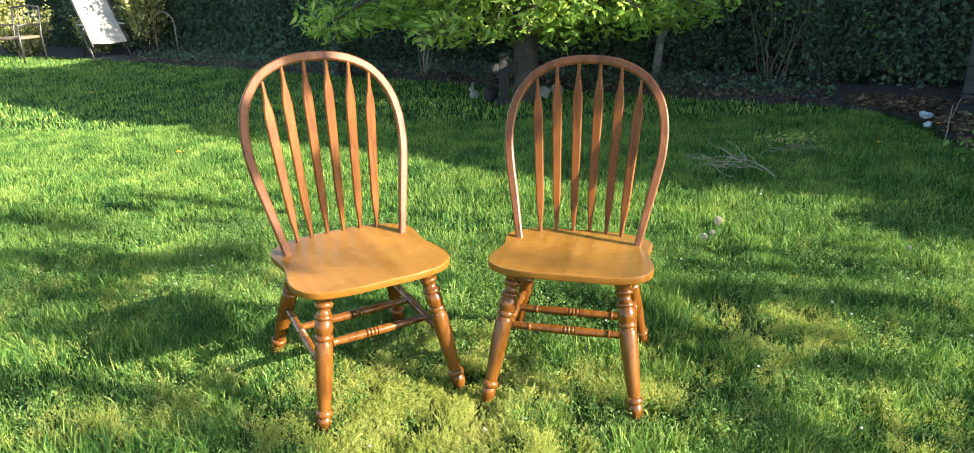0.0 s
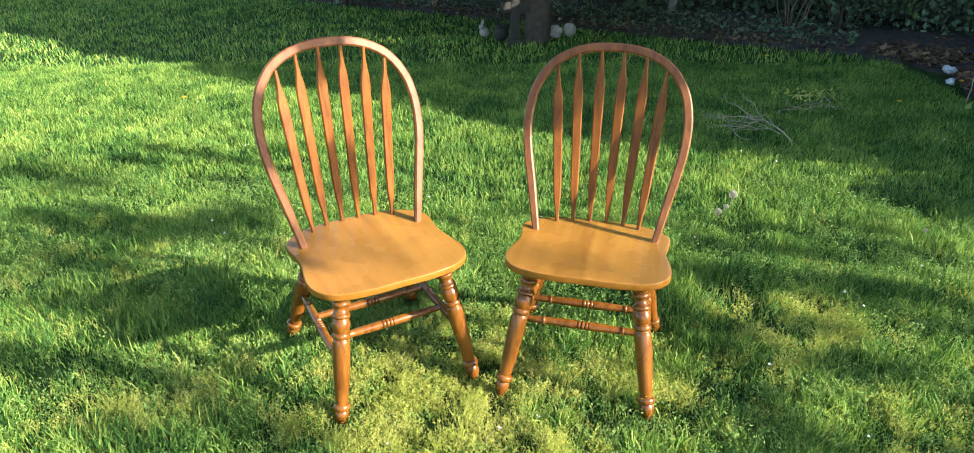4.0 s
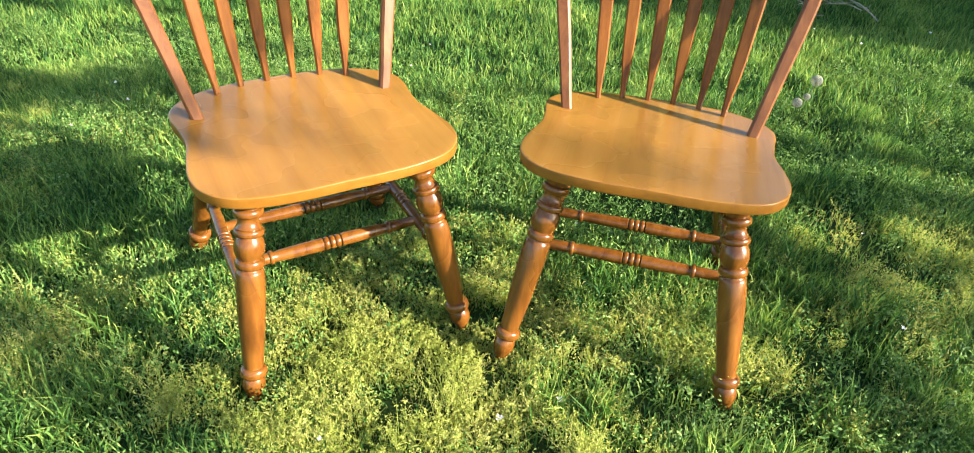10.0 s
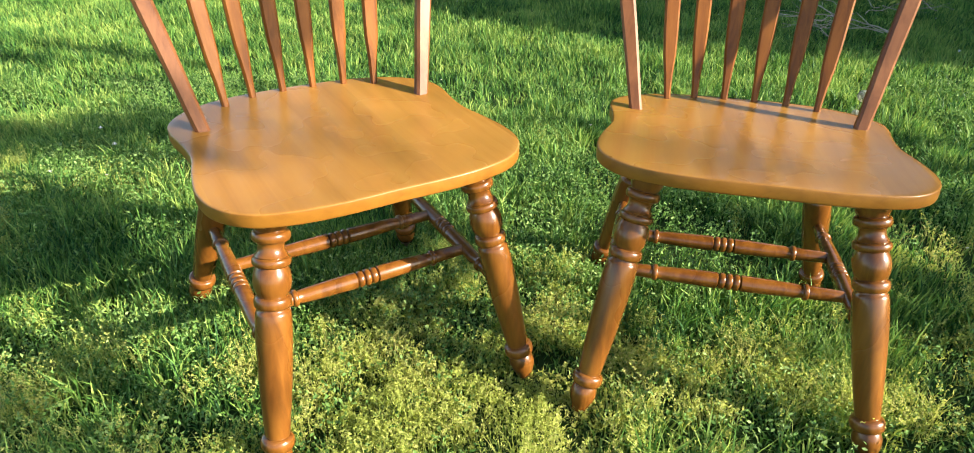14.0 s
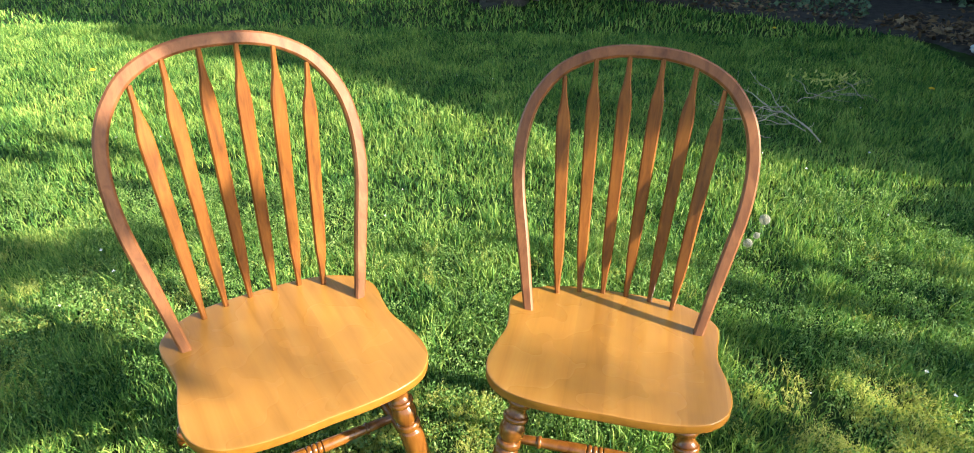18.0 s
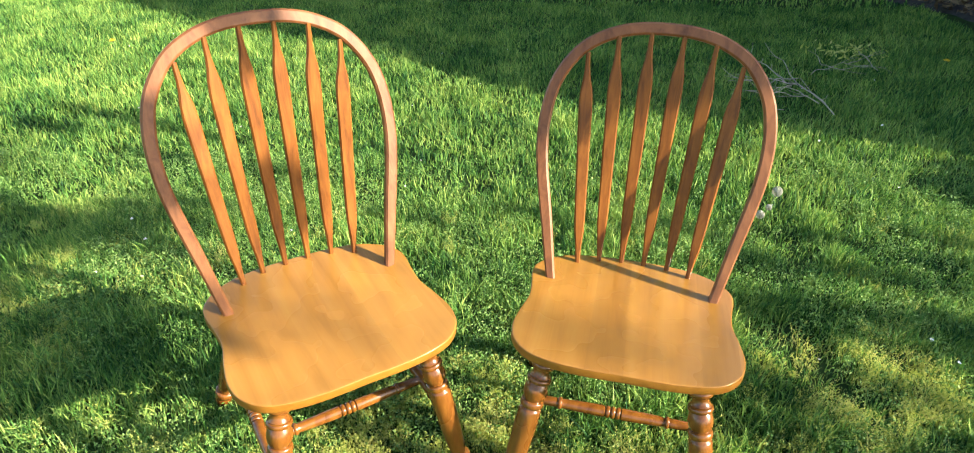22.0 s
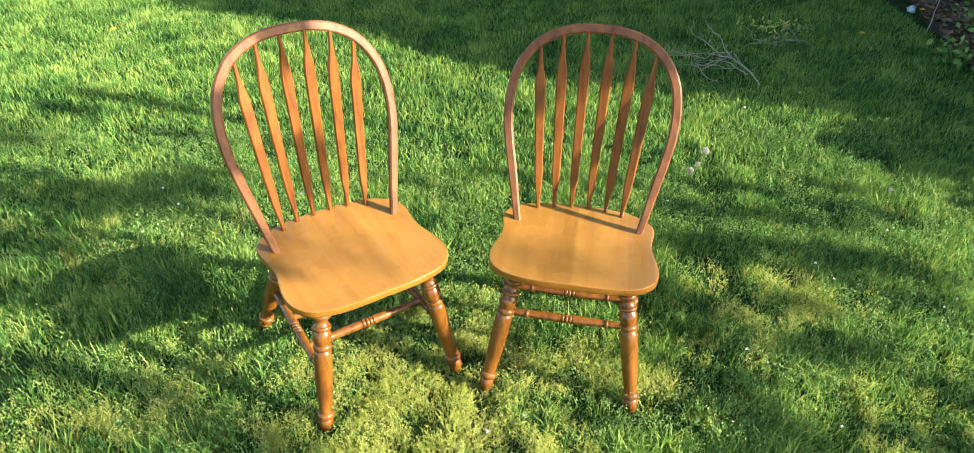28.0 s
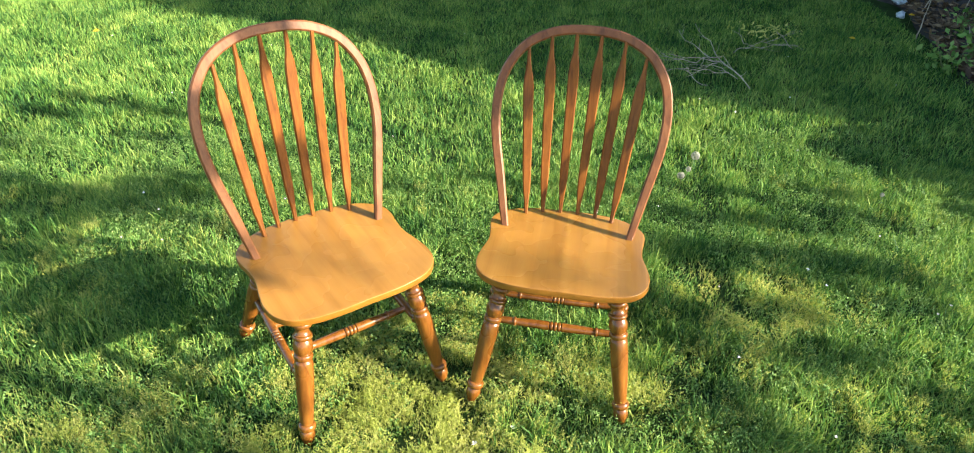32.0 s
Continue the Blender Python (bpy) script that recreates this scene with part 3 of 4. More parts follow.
g = blades("grass_tufts", x, y, trodden(x, y) ** 1.5 * RNG.uniform(0.04, 0.105, len(x)), RNG.uniform(0.0026, 0.0056, len(x)), GRASS, 0.85, 0.3)
tagged(g, "taller tufts of fresh green grass in the lawn", "grass", "", "stuff")


def leaves(name, c, size, mat, parent=None, flat=0.0, aspect=0.55, way=None, stray=0.4):
    """Pointed leaves, folded along the rib, at the centres c; way: where they point, within stray."""
    n = len(c)
    d = RNG.normal(size=(n, 3))
    if way is not None:
        d = d * stray + way
    d[:, 2] *= 1 - flat
    d /= np.linalg.norm(d, axis=1)[:, None]
    u = RNG.normal(size=(n, 3))
    u[:, 2] *= 1 - flat
    s = np.cross(d, np.cross(d, u))
    s /= np.linalg.norm(s, axis=1)[:, None] + 1e-9
    nn = np.cross(d, s)
    L = (size * RNG.uniform(0.6, 1.3, n))[:, None]
    v = np.empty((n, 4, 3))
    v[:, 0] = c - d * L * 0.5
    v[:, 1] = c + s * L * aspect * 0.5 + nn * L * 0.1
    v[:, 2] = c + d * L * 0.5
    v[:, 3] = c - s * L * aspect * 0.5 + nn * L * 0.1
    o = np.arange(n)[:, None] * 4
    tri = np.concatenate((o + [0, 1, 2], o + [0, 2, 3]), 0)
    return arrays(name, v.reshape(-1, 3), tri, mat, parent)


def sprigs(name, x, y, k, h0, h1, spread, size, mat, label, aspect=0.55, tall=1.0):
    """Low plants of many tiny leaves round thin stems."""
    hh = RNG.uniform(h0, h1, len(x)) * tall
    lx, ly = RNG.normal(0, 0.3, len(x)) * hh, RNG.normal(0, 0.3, len(x)) * hh
    f = RNG.uniform(0.3, 1.05, (len(x), k)) ** 0.8
    px = x[:, None] + lx[:, None] * f + RNG.normal(0, spread, (len(x), k))
    py = y[:, None] + ly[:, None] * f + RNG.normal(0, spread, (len(x), k))
    pz = ground_z(x, y)[:, None] + hh[:, None] * f
    ob = leaves(name, np.stack((px, py, pz), -1).reshape(-1, 3), size, mat, None, 0.1, aspect)
    return tagged(ob, label, "weeds", "", "stuff")


def panicles(name, x, y, hh, k, size, mat, label):
    """Thin weed stems with small seed leaves set along their upper part."""
    n = len(x)
    a = RNG.uniform(0, math.tau, n)
    tip = hh * RNG.uniform(0.15, 0.75, n)
    lx, ly = np.cos(a) * tip, np.sin(a) * tip
    f = RNG.uniform(0.22, 1.02, (n, k)) ** 0.75
    b = RNG.uniform(0, math.tau, (n, k))
    r = RNG.uniform(0.001, 0.0075, (n, k)) * (1.15 - 0.75 * f)
    px = x[:, None] + lx[:, None] * f ** 1.5 + np.cos(b) * r
    py = y[:, None] + ly[:, None] * f ** 1.5 + np.sin(b) * r
    pz = ground_z(x, y)[:, None] + hh[:, None] * f
    way = np.stack((np.cos(b), np.sin(b), np.full((n, k), 0.7)), -1).reshape(-1, 3)
    ob = leaves(name, np.stack((px, py, pz), -1).reshape(-1, 3), size, mat, None, 0.0, 0.42, way, 0.5)
    return tagged(ob, label, "weeds", "", "stuff")


# the weeds grow in small tufts, each of its own height
tx, ty = scatter(31000, -2.4, 2.5, -0.95, 1.2)
keep = RNG.uniform(0, 1, len(tx)) < weedy(tx, ty) * 0.95 * np.clip(3.2 * (value_noise(tx, ty, 0.075, 41) - 0.22), 0.05, 1)
tx, ty = tx[keep], ty[keep]
th = (0.022 + 0.060 * clumped(tx + 1.1, ty, 8.0)) * RNG.uniform(0.7, 1.25, len(tx)) * trodden(tx, ty)
k = 9
x, y = np.repeat(tx, k) + RNG.normal(0, 0.012, len(tx) * k), np.repeat(ty, k) + RNG.normal(0, 0.012, len(tx) * k)
g = blades("pale_weed_stems", x, y, np.repeat(th, k) * RNG.uniform(0.7, 1.25, len(x)), RNG.uniform(0.0010, 0.0024, len(x)), WEED, 1.0)
tagged(g, "thin pale stems of seeding weeds", "weeds", "", "stuff")
k = 5
x, y = np.repeat(tx, k) + RNG.normal(0, 0.011, len(tx) * k), np.repeat(ty, k) + RNG.normal(0, 0.011, len(tx) * k)
panicles("pale_weeds", x, y, np.repeat(th, k) * RNG.uniform(0.75, 1.2, len(x)), 17, 0.0054, WEED, "pale yellow-green seeding weeds among the grass")
# mounds of small-leaved green weeds
x, y = scatter(40000, -2.8, 2.4, -0.95, 1.7)
c = value_noise(x - 2.2, y + 4.4, 0.42, 21) * 0.6 + value_noise(x, y, 0.13, 22) * 0.4
keep = (RNG.uniform(0, 1, len(x)) < 2.4 * (c - 0.30)) & in_front(x, y)
x, y, c = x[keep], y[keep], c[keep]
sprigs("green_weeds", x, y, 10, 0.024, 0.062, 0.010, 0.0095, CLOVER, "low mounds of green small-leaved weeds in the lawn", 0.5, trodden(x, y) * (0.5 + 1.1 * c))

# ---------------------------------------------------------------- beds behind the lawn
HEDGE_LINE = [(5.6, 2.2), (5.3, 5.0), (3.4, 6.9), (-0.6, 9.0), (-4.4, 10.9), (-8.2, 13.4), (-15.0, 17.5)]


def along(line, n):
    """Random places on a polyline, with the unit normal that points away from the lawn."""
    seg = [(np.array(a), np.array(b)) for a, b in zip(line, line[1:])]
    ln = np.array([np.linalg.norm(b - a) for a, b in seg])
    which = RNG.choice(len(seg), n, p=ln / ln.sum())
    t = RNG.uniform(0, 1, n)
    A, B = np.array([a for a, _ in seg])[which], np.array([b for _, b in seg])[which]
    d = (B - A) / np.linalg.norm(B - A, axis=1)[:, None]
    return A + (B - A) * t[:, None], np.stack((d[:, 1], -d[:, 0]), -1)


bx, by = np.meshgrid(np.arange(-17, 9.01, 0.16), np.arange(-6, 20.01, 0.16))
bin_ = inside_lawn(bx, by)
cell = (bin_[:-1, :-1] < 0.3) & (bin_[1:, 1:] < 0.3) & (bin_[1:, :-1] < 0.3) & (bin_[:-1, 1:] < 0.3) & (bin_[:-1, :-1] > -4.5)
bi = np.arange(bx.size).reshape(bx.shape)
q = np.stack((bi[:-1, :-1], bi[:-1, 1:], bi[1:, 1:], bi[1:, :-1]), -1)[cell]
bz = ground_z(bx, by) + np.clip(-bin_ * 0.3 - 0.02, -0.05, 0.05) + RNG.uniform(-0.010, 0.014, bx.shape)
bed = arrays("planting_bed", np.stack((bx, by, bz), -1).reshape(-1, 3), q, MULCH, None, True)
tagged(bed, "dark bare soil and mulch of the planting beds", "flower bed", "", "structure")
p, nrm = along(EDGE[2:9], 5200)
off = np.abs(RNG.normal(0.35, 0.5, len(p)))
x, y = p[:, 0] + nrm[:, 0] * off, p[:, 1] + nrm[:, 1] * off
litter = leaves("leaf_litter", np.stack((x, y, ground_z(x, y) + 0.03 + RNG.uniform(0, 0.06, len(x))), -1), 0.05, DRY, None, 0.7, 0.6)
tagged(litter, "dry brown fallen leaves and chips on the bed", "leaf litter", "", "stuff")

p, nrm = along(EDGE[1:6], 1500)
off = np.abs(RNG.normal(0.25, 0.35, len(p)))
x, y = p[:, 0] + nrm[:, 0] * off, p[:, 1] + nrm[:, 1] * off
litter = leaves("leaf_litter", np.stack((x, y, ground_z(x, y) + 0.05 + RNG.uniform(0, 0.05, len(x))), -1), 0.075, DRY, None, 0.6, 0.5)
tagged(litter, "curled dry leaves along the edge of the bed", "leaf litter", "", "stuff")

# low ground ivy along the edge of the bed
p, nrm = along(EDGE[5:9], 5000)
off = 0.15 + np.abs(RNG.normal(0.1, 0.55, len(p)))
x, y = p[:, 0] + nrm[:, 0] * off, p[:, 1] + nrm[:, 1] * off
cover = leaves("ground_ivy", np.stack((x, y, ground_z(x, y) + 0.04 + np.abs(RNG.normal(0, 0.10, len(x)))), -1), 0.05, HEDGE, None, 0.3, 0.75)
tagged(cover, "dark low ivy covering the shaded bed", "ivy", "", "stuff")

# board fence that the ivy grows on, one length after another
for (x0, y0), (x1, y1) in zip(HEDGE_LINE, HEDGE_LINE[1:]):
    d = Vector((x1 - x0, y1 - y0, 0))
    nrm = Vector((d.y, -d.x, 0)).normalized() * 0.75
    m = Matrix.Translation(Vector(((x0 + x1) / 2, (y0 + y1) / 2, 1.2)) + nrm) @ Matrix.Rotation(math.atan2(d.y, d.x), 4, "Z") @ Matrix.Diagonal((d.length + 0.7, 0.04, 2.4, 1))
    bm = bmesh.new()
    bmesh.ops.create_cube(bm, size=1, matrix=m)
    fence = finish("wall_fence", bm, FENCE, None, "", False)
    tagged(fence, "dark weathered board fence overgrown with ivy", "fence", "", "structure")

p, nrm = along(HEDGE_LINE, 110000)
z = RNG.uniform(0.0, 1, len(p)) ** 0.9 * (2.3 + 0.35 * np.clip((p[:, 0] - 4.4) * 2, 0, 1))
t = p[:, 0] * 1.3 + p[:, 1] * 0.7
off = np.abs(RNG.normal(0.12, 0.28, len(p))) + 0.2 * np.sin(z * 3.1 + t * 1.7) * np.cos(t * 2.6)
hedge = leaves("ivy_hedge", np.stack((p[:, 0] + nrm[:, 0] * off, p[:, 1] + nrm[:, 1] * off, z + 0.03), -1), 0.070, HEDGE, None, 0.0, 0.64)
tagged(hedge, "dense dark ivy hedge in the shade behind the lawn", "hedge", "", "stuff")


def blob_points(n, centre, radii, hollow=0.35):
    d = RNG.normal(size=(n, 3))
    d /= np.linalg.norm(d, axis=1)[:, None]
    r = RNG.uniform(hollow ** 3, 1, n) ** (1 / 3)
    return np.array(centre) + d * r[:, None] * np.array(radii)


def limb(bm, a, b, r0, r1, sag=0.0, n=7, wob=0.05):
    a, b = Vector(a), Vector(b)
    L = (b - a).length
    pts = []
    for i in range(n):
        s = i / (n - 1)
        w = Vector(RNG.normal(0, wob * L * 0.35, 3)) if 0 < i < n - 1 else Vector((0, 0, 0))
        pts.append(a.lerp(b, s) + Vector((0, 0, -sag * math.sin(math.pi * s) * L)) + w)
    tube(bm, pts, [r0 + (r1 - r0) * i / (n - 1) for i in range(n)], 7)


def make_tree(name, base, label, category, clumps, leaf, size, per, top, r0, group="", aspect=0.5):
    """A tree: trunk, limbs to the clumps, and a crown of many leaves. clumps: (centre, radii)."""
    tree = thing(name, pose(*base), label, category, group)
    inv = np.array(base)
    bm = bmesh.new()
    tip = Vector(top) - Vector(base)
    limb(bm, (0, 0, -0.05), tip, r0, r0 * 0.45, 0, 9, 0.04)
    part("trunk", bm, BARK, tree)
    for i, (cc, rr) in enumerate(clumps):
        s = 0.35 + 0.6 * ((i * 0.618) % 1)
        bm = bmesh.new()
        limb(bm, tip * s, Vector(cc) - Vector(base), r0 * 0.28, r0 * 0.05, -0.06, 7, 0.06)
        part("limb", bm, BARK, tree)
    pts = [blob_points(int(per * rr[0] * rr[1] * rr[2] ** 0.5 * 3), np.array(cc) - inv, rr) for cc, rr in clumps]
    leaves("crown", np.concatenate(pts), size, leaf, tree, 0.35, aspect)
    return tree


# small spring-green tree whose low boughs hang over the bed
clumps = []
for i in range(34):
    a = i * 2.399
    r = 1.9 * math.sqrt((i + 0.5) / 34)
    cx, cy = 0.25 + 1.25 * r * math.cos(a), 6.05 + 0.62 * r * math.sin(a)
    low = 0.66 + 0.12 * math.sin(i * 1.7) + 0.07 * abs(cx - 0.4)
    clumps.append(((cx, cy, low + 0.18), (0.42, 0.36, 0.20)))
    clumps.append(((cx * 0.8, 6.05 + (cy - 6.05) * 0.8, low + 0.75 + 0.2 * math.cos(i)), (0.5, 0.42, 0.34)))
    if i % 2 == 0:
        clumps.append(((cx * 0.8, 6.3 + (cy - 6.05) * 1.6, low + 1.6 + 0.3 * math.cos(i)), (0.65, 0.6, 0.45)))
for i in range(30):
    a, r = i * 2.399, 1.75 * math.sqrt((i + 0.5) / 30)
    clumps.append(((0.1 + 1.15 * r * math.cos(a), 6.0 + 0.72 * r * math.sin(a), 2.55 + 0.75 * (i % 3)), (0.75, 0.65, 0.55)))
make_tree("garden_tree", (0.30, 5.75, 0.0), "small spring-green tree with low spreading boughs", "tree", clumps, BRIGHT, 0.125, 600, (0.35, 6.0, 3.2), 0.155, aspect=0.36)

# tall evergreens beside the lawn, out of view: added to shade its far part
def turned_about(x, y, degrees, cx=0.5, cy=2.7):
    c, s_ = math.cos(radians(degrees)), math.sin(radians(degrees))
    return cx + c * (x - cx) - s_ * (y - cy), cy + s_ * (x - cx) + c * (y - cy)


for (ex, ey), eh, er in (((4.94, 1.66), 2.55, 0.37), ((5.05, 2.05), 3.5, 0.39), ((5.17, 2.48), 4.5, 0.43), ((5.30, 2.95), 5.2, 0.46), ((5.46, 3.32), 3.0, 0.38)):
    ex, ey = turned_about(ex, ey, -3.0)
    cl = []
    m_ = int(eh * 6)
    for i in range(m_):
        s = i / (m_ - 1)
        a = i * 2.4
        rr = er * (1.2 - 0.35 * max(0, s - 0.85) / 0.15)
        cl.append(((ex + er * 0.3 * math.cos(a), ey + er * 0.3 * math.sin(a), 0.4 + s * (eh - 0.75)), (rr * 0.8, rr * 0.8, 0.40)))
    make_tree("unseen_evergreen", (ex, ey, 0.0), "unseen tall dark evergreen added beside the lawn to shade it", "tree", cl, HEDGE, 0.27, 1900, (ex, ey, eh - 0.6), 0.10, group="row of evergreens")

# taller ones behind the hedge, unseen too: added to shade the lawn's far corner
for (ex, ey), eh, er in (((6.0, 3.75), 3.0, 0.40), ((6.2, 4.4), 3.3, 0.42), ((6.2, 4.9), 4.7, 0.44), ((6.25, 5.4), 5.5, 0.46), ((6.3, 5.95), 6.2, 0.48), ((6.3, 6.55), 6.2, 0.50), ((6.35, 7.2), 5.6, 0.50)):
    cl = [((ex + er * 0.3 * math.cos(i * 2.4), ey + er * 0.3 * math.sin(i * 2.4), 0.6 + (eh - 0.95) * i / (int(eh * 5) - 1)), (er, er, 0.42)) for i in range(int(eh * 5))]
    make_tree("unseen_evergreen", (ex, ey, 0.0), "unseen tall dark evergreen added behind the hedge to shade the lawn", "tree", cl, HEDGE, 0.34, 900, (ex, ey, eh - 0.6), 0.10, group="row of evergreens")

# low shrubs out of view, added to carry the shade's edge nearer
for (ex, ey), eh, er in (((4.85, 0.90), 1.18, 0.34), ((4.74, 0.48), 0.95, 0.32)):
    ex, ey = turned_about(ex, ey, -3.0)
    cl = [((ex + 0.12 * math.cos(i * 2.4), ey + 0.12 * math.sin(i * 2.4), 0.25 + (eh - 0.45) * i / 7), (er * 0.85, er * 0.85, 0.3)) for i in range(8)]
    make_tree("unseen_shrub", (ex, ey, 0.0), "unseen low dark evergreen shrub added beside the lawn to shade it", "shrub", cl, HEDGE, 0.14, 2600, (ex, ey, eh - 0.3), 0.04, group="row of evergreens")

# a broad tree towards the sun, thin in leaf, added out of view to dapple the lawn
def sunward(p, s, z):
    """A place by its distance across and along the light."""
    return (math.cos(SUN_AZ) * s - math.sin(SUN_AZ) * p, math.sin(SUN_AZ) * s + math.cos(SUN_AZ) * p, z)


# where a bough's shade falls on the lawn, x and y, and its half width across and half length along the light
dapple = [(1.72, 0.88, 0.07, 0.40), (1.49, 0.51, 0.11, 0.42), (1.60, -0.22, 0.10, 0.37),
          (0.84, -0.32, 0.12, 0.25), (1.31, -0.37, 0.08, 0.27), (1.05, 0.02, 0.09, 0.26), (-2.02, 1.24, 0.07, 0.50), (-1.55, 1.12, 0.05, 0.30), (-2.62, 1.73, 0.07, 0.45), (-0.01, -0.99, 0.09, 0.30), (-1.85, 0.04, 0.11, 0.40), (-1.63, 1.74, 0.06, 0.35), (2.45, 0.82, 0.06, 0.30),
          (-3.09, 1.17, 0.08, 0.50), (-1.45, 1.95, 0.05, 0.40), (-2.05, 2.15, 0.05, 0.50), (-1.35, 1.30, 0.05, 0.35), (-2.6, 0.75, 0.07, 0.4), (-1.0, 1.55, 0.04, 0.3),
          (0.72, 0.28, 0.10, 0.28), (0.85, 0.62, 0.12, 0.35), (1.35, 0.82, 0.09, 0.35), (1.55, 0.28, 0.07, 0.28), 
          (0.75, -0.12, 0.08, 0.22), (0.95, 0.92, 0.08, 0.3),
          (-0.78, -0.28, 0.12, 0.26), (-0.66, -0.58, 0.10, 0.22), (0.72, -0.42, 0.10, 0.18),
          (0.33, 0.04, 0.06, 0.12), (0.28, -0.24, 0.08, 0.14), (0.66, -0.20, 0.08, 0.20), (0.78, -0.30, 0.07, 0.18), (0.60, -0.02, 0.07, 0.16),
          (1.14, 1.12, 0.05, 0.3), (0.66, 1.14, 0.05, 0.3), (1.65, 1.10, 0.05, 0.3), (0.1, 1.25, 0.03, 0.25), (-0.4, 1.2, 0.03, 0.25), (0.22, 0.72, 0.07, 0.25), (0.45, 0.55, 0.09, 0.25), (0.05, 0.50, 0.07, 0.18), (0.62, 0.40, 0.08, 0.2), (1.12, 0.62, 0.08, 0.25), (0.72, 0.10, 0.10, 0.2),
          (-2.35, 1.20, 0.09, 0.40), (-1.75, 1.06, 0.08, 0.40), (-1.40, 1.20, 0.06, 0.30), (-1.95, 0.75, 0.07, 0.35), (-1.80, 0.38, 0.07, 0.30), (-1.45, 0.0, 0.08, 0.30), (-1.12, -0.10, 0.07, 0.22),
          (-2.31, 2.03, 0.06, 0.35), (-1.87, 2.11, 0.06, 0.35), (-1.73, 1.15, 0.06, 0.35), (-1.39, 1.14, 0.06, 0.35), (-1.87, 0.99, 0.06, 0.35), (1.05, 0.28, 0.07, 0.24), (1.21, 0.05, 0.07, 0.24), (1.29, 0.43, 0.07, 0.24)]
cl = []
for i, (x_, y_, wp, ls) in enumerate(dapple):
    # each clump is set up the sun's ray from its wanted shade
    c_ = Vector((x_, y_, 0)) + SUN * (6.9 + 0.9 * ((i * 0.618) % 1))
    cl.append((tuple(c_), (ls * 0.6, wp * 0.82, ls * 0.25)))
# unseen thin sprays, added to half shade one chair's back and seat, and the lawn
sprays = [((0.37, 0.40, 0.79), (0.3, 0.24, 0.22), 8), ((0.25, -0.03, 0.46), (0.25, 0.10, 0.10), 26), ((0.54, -0.12, 0.41), (0.15, 0.20, 0.070), 28),
          ((-2.6, 1.80, 0), (0.45, 0.28, 0.25), 150), ((-1.9, 0.55, 0), (0.4, 0.22, 0.25), 90), ((-3.1, 1.9, 0), (0.5, 0.35, 0.3), 150), ((-1.1, -0.30, 0), (0.3, 0.22, 0.15), 60)]
thin = {}
for at, rr, n_ in sprays:
    thin[len(cl)] = n_
    cl.append((tuple(Vector(at) + SUN * (13.0 - at[2] / SUN.z)), rr))
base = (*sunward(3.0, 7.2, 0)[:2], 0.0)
shade = thing("shade_tree", pose(*base), "unseen broad thin-leaved tree added to dapple the lawn", "tree")
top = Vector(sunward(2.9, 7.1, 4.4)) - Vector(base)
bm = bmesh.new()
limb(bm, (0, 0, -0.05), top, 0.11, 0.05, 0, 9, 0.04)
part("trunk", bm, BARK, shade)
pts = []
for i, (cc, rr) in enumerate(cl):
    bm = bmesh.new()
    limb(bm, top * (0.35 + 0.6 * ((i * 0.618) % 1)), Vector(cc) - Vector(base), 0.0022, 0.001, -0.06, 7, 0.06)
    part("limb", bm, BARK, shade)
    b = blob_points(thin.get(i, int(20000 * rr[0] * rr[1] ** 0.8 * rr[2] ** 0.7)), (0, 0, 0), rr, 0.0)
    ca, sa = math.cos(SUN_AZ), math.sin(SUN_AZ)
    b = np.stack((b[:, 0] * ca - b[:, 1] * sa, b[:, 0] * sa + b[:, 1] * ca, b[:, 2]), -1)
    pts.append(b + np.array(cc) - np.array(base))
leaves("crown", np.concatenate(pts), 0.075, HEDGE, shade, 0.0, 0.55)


def shrub(name, at, label, stems, height, spread, leaf, nleaf, size, r=0.008, low=0.35, mat=BARK):
    ob = thing(name, pose(at[0], at[1], float(ground_z(at[0], at[1]))), label, "shrub")
    tips = []
    for i in range(stems):
        a = RNG.uniform(0, math.tau)
        q = spread * RNG.uniform(0.2, 1)
        tip = (q * math.cos(a), q * math.sin(a), height * RNG.uniform(0.7, 1))
        bm = bmesh.new()
        limb(bm, (0.1 * q * math.cos(a), 0.1 * q * math.sin(a), -0.03), tip, r, r * 0.4, 0.03, 6, 0.05)
        part("stem", bm, mat, ob)
        tips.append(np.array(tip))
    if nleaf:
        f = RNG.uniform(low, 1.05, nleaf)[:, None]
        c = np.array(tips)[RNG.integers(0, stems, nleaf)] * f + RNG.normal(0, 0.06 + 0.05 * spread, (nleaf, 3))
        c[:, 2] = np.abs(c[:, 2])
        leaves("foliage", c, size, leaf, ob, 0.2, 0.6)
    return ob


shrub("pale_stemmed_shrub", (-1.05, 7.8), "thin pale bare-stemmed shrub in the bed", 10, 1.3, 0.34, HEDGE, 500, 0.07, 0.008, 0.6, STICK)
TAN = plain("tan_bark", (0.08, 0.065, 0.045), (0.17, 0.14, 0.10), 0.8, 20.0, 0.4)
shrub("bare_stemmed_shrub", (3.12, 6.1), "shrub of thin upright stems with few leaves", 8, 1.6, 0.62, BRIGHT, 90, 0.07, 0.009, 0.5, TAN)
shrub("bare_stemmed_shrub", (3.6, 5.9), "dark shrub of thin arching stems", 8, 1.3, 0.45, HEDGE, 500, 0.07, 0.009, 0.3)
